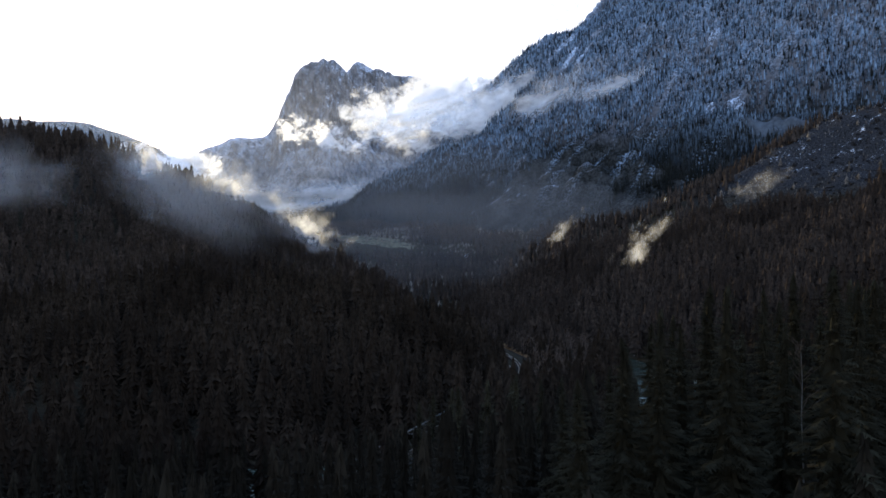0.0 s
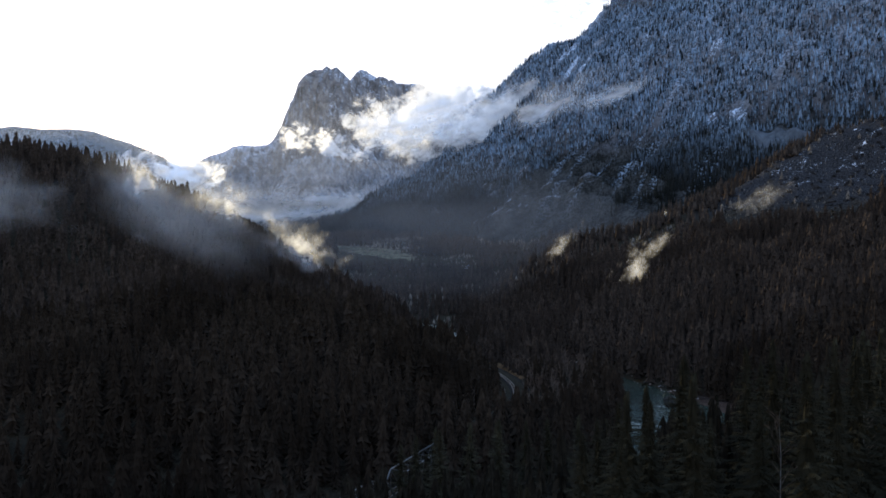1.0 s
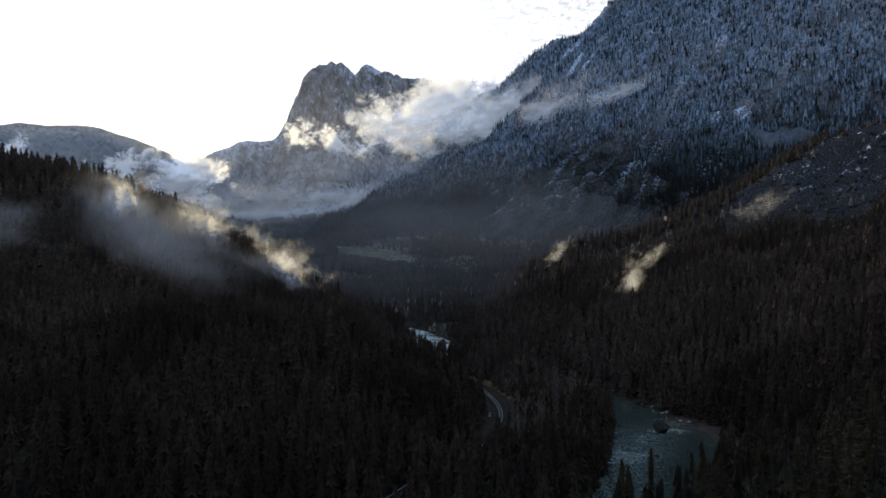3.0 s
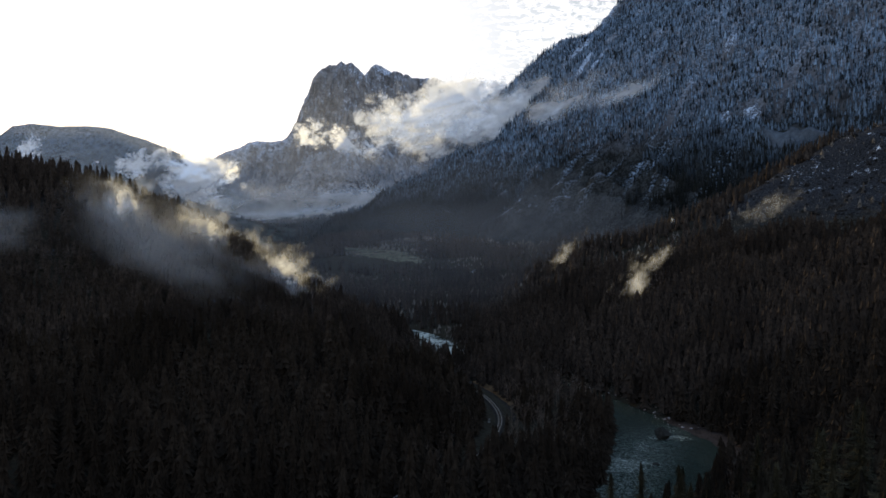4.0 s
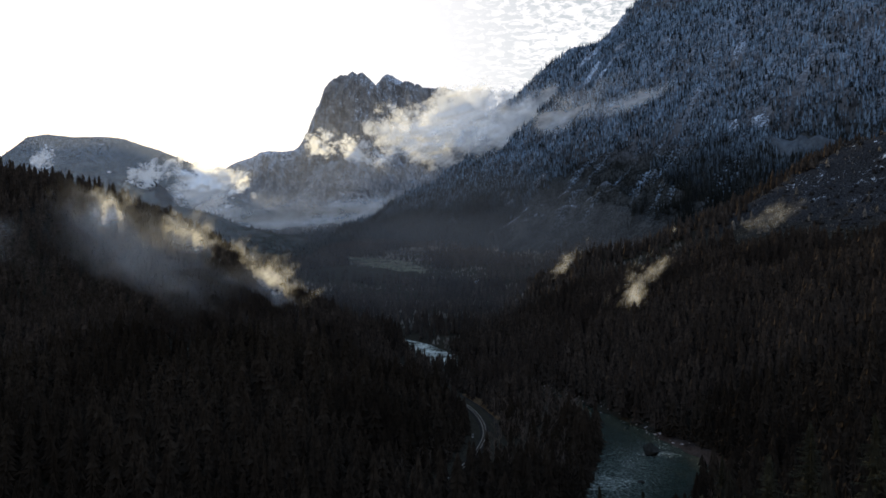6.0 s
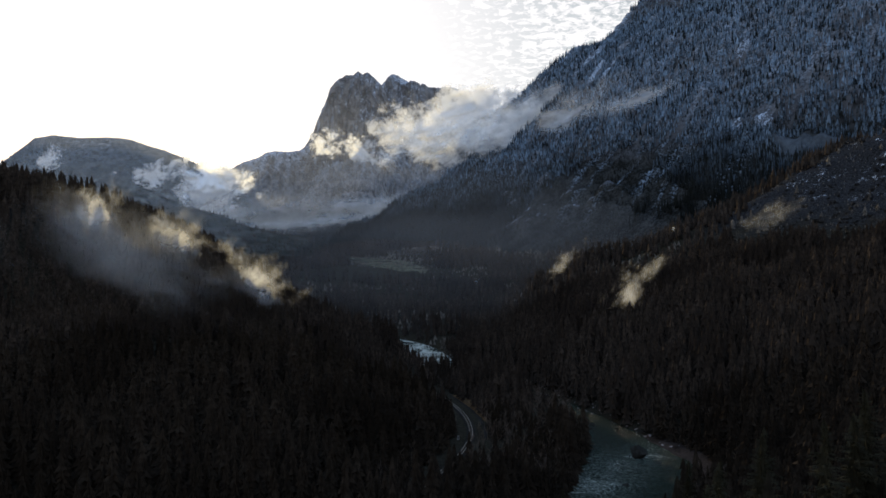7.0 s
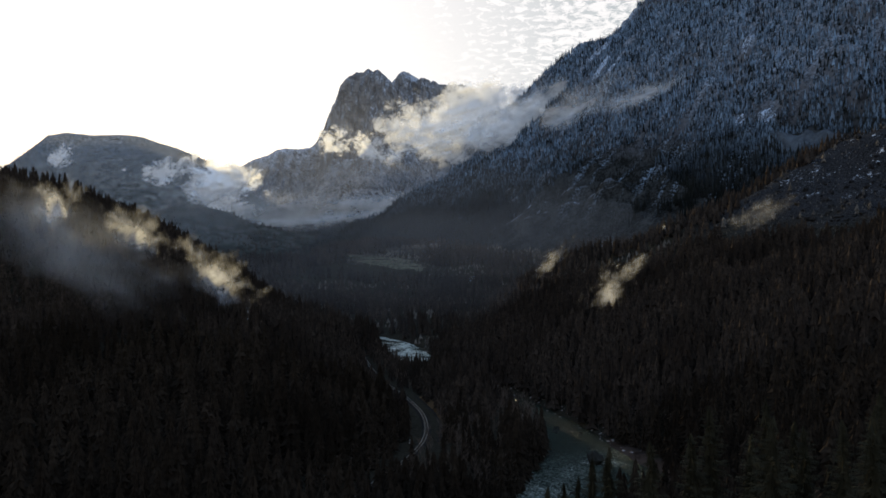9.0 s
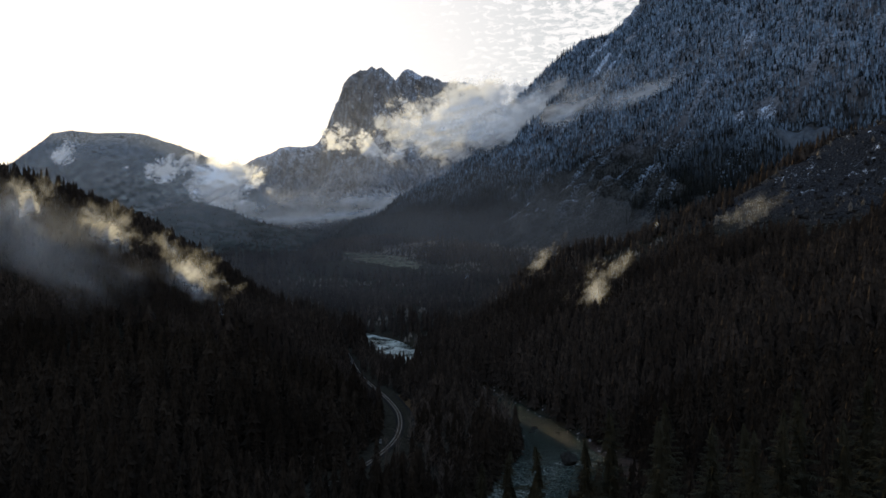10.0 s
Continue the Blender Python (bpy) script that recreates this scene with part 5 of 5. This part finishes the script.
# ---------------------------------------------------------------- mist and cloud
def mist(name, centre, width, height, depth, mat, label, sheets=5, turn=0.0, tilt=0.0, seed=0):
    """A bank of cloud: wavy veils one behind the other."""
    nu, nv = (64, 36) if name == "cloud_bank" else (36, 20)
    fine = 5 if name == "cloud_bank" else 3
    bank = new(name)
    for k in range(sheets):
        q = (k + 0.5) / sheets - 0.5
        a, b = np.meshgrid(np.linspace(-0.5, 0.5, nu), np.linspace(-0.5, 0.5, nv), indexing="ij")
        grow = 1 - 0.4 * abs(q) * 2
        wav = depth * 0.5 * fbm(a * 3 + seed + k, b * 3 * height / width * (2 if fine == 5 else width / height) + k * 1.7, fine, seed + k, 0.6 if fine == 5 else 0.5)
        v = np.stack([a * width * grow, q * depth + wav, b * height * grow], -1).reshape(-1, 3)
        uv = np.stack([a + 0.5, b + 0.5], -1).reshape(-1, 2)
        part("veil", raw_mesh("veil", v, grid_faces(nu, nv), mat, True, uv), None, bank)
    bank.matrix_basis = pose(*centre, 0, tilt, turn)
    return tagged(bank, label, "cloud")


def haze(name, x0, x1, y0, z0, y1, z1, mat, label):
    """An added translucent sheet for haze, slanting, densest a third of the way up."""
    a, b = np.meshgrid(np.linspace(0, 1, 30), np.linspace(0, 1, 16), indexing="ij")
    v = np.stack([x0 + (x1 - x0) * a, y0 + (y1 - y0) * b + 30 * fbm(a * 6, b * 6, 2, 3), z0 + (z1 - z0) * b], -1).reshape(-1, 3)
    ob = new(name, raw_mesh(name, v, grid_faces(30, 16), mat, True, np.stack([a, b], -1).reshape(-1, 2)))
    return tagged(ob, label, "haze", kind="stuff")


M_CLOUD = mist_material("cloud_vapour", 0.95, 0.0105, 0.28, 0.50, 0.24, (1.0, 1.0, 1.0), 0.7)
M_BILLOW = mist_material("billowing_cloud", 0.92, 0.0105, 0.28, 0.50, 0.24, (1.0, 1.0, 1.0), 0.36)
M_FLANK = mist_material("grey_cloud", 0.90, 0.011, 0.22, 0.58, 0.26, (0.8, 1.0, 1.0), 0.35)
M_DRIFT = mist_material("drifting_cloud", 0.55, 0.013, 0.26, 0.66, 0.26, (0.7, 1.0, 1.0), 0.3)
M_PUFF = mist_material("cloud_puff", 0.92, 0.014, 0.34, 0.54, 0.24, (1.0, 1.0, 1.0), 0.52)
M_FOG = mist_material("valley_fog", 0.50, 0.007, 0.16, 0.70, 0.40, (0.7, 1.0, 1.2), 0.3)
M_TRAIL = mist_material("thin_cloud", 0.34, 0.014, 0.30, 0.66, 0.30, (0.6, 1.0, 1.0), 0.2)
M_MIST = mist_material("hill_mist", 0.24, 0.021, 0.28, 0.80, 0.28, (0.7, 1.0, 1.2), 0.5)
M_EDGE = mist_material("sunlit_mist", 0.78, 0.036, 0.36, 0.78, 0.22, (0.9, 1.0, 0.9), 0.9)
M_WISP = mist_material("mist_wisp", 0.18, 0.10, 0.42, 0.70, 0.20, (0.45, 1.0, 1.0), 0.8)
M_VEIL = mist_material("mist_veil", 0.14, 0.06, 0.36, 0.74, 0.22, (0.5, 1.0, 1.0), 0.7)
M_HAZE = haze_material("valley_haze_sheet", 0.098)

mist("cloud_bank", (-85, 2560, 524), 900, 390, 220, M_BILLOW, "thick pale cloud drifting across the far peak", 2, 0, -12, 1)
mist("cloud_bank", (165, 2110, 455), 760, 260, 110, M_FLANK, "grey cloud streaming round the mountain's flank", 2, -12, -10, 2)
mist("cloud_bank", (400, 1700, 440), 560, 90, 60, M_TRAIL, "thin cloud trail along the mountain side", 2, -25, -10, 3)
mist("cloud_bank", (238, 1740, 428), 350, 110, 50, M_DRIFT, "thin grey cloud against the snowy forest", 1, -30, -17, 23)
mist("cloud_bank", (-705, 3500, 610), 270, 230, 120, M_PUFF, "sunlit cloud puff clinging to the cliff", 1, 0, 20, 4)
mist("cloud_bank", (-525, 3500, 578), 420, 190, 120, M_PUFF, "sunlit cloud puff in front of the cliff", 1, 0, 34, 5)
mist("fog_bank", (-700, 2850, 236), 1450, 270, 200, M_FOG, "grey fog lying in the valley below the peak", 1, 0, 0, 6)
mist("cloud_bank", (-1060, 2950, 350), 560, 320, 220, M_CLOUD, "bright sunlit cloud in the gap between ridges", 2, 0, -6, 7)
mist("cloud_bank", (-1310, 3000, 425), 420, 160, 140, M_PUFF, "sunlit cloud tatters against the wooded ridge", 1, 0, -8, 8)
mist("cloud_bank", (-1860, 3150, 500), 260, 150, 100, M_PUFF, "pale cloud scrap at the end of the ridge", 2, 0, -20, 9)
mist("hill_mist", (-140.0, 414.0, 106), 236.0, 86.0, 36.8, M_MIST, "thin grey mist rising from the wooded hill", 2, -8, 26, 10)
# mist carried on leftwards to imitate veiling lens glare over the hill
mist("hill_mist", (-250.0, 400.0, 116), 230.0, 74.0, 36.8, M_MIST, "thin grey mist over the wooded hill, widened for lens glare", 2, -4, 8, 20)
mist("hill_mist", (-176, 458, 130), 70.0, 48, 16.2, M_EDGE, "sunlit yellowish mist along the hill's crest", 1, -8, 30, 11)
mist("hill_mist", (-130, 460, 114), 84, 46.0, 18.0, M_EDGE, "sunlit yellowish mist over the hill's shoulder", 1, -8, 34, 21)
mist("hill_mist", (-84, 468.3, 88), 96, 46, 19.8, M_EDGE, "sunlit yellowish mist at the hill's foot", 1, -8, 38, 12)
mist("mist_wisp", (132, 830, 90), 84, 34, 12, M_WISP, "small pale wisp of mist above the trees", 3, 0, -40, 13)
mist("mist_wisp", (162, 620, 73), 74, 46, 12, M_WISP, "pale wisp of mist above dark trees", 3, 0, -58, 14)
mist("mist_wisp", (184, 630, 90), 74, 28, 10, M_WISP, "thin torn upper end of a mist wisp", 2, 0, -34, 34)
mist("mist_wisp", (36, 1150, 56), 26, 26, 6, M_WISP, "small faint puff of mist above the valley woods", 2, 0, -30, 36)
mist("mist_wisp", (252, 836, 126), 9, 26, 4, M_WISP, "tiny bright plume of mist among the trees", 2, 0, -6, 24)
mist("mist_wisp", (313, 720, 136), 110, 40, 16, M_VEIL, "thin grey wisp of mist over the bare knob", 2, 0, -22, 15)
# two added sheets imitate the air's haze over distance
haze("valley_haze_sheet", -1500, 560, 760, -10, 2150, 420, M_HAZE, "translucent sheet added for haze across the valley")
haze("valley_haze_sheet", -3700, 350, 2330, 60, 2950, 980, haze_material("sunlit_haze_sheet", 0.15), "translucent sheet added for haze below the far peak")
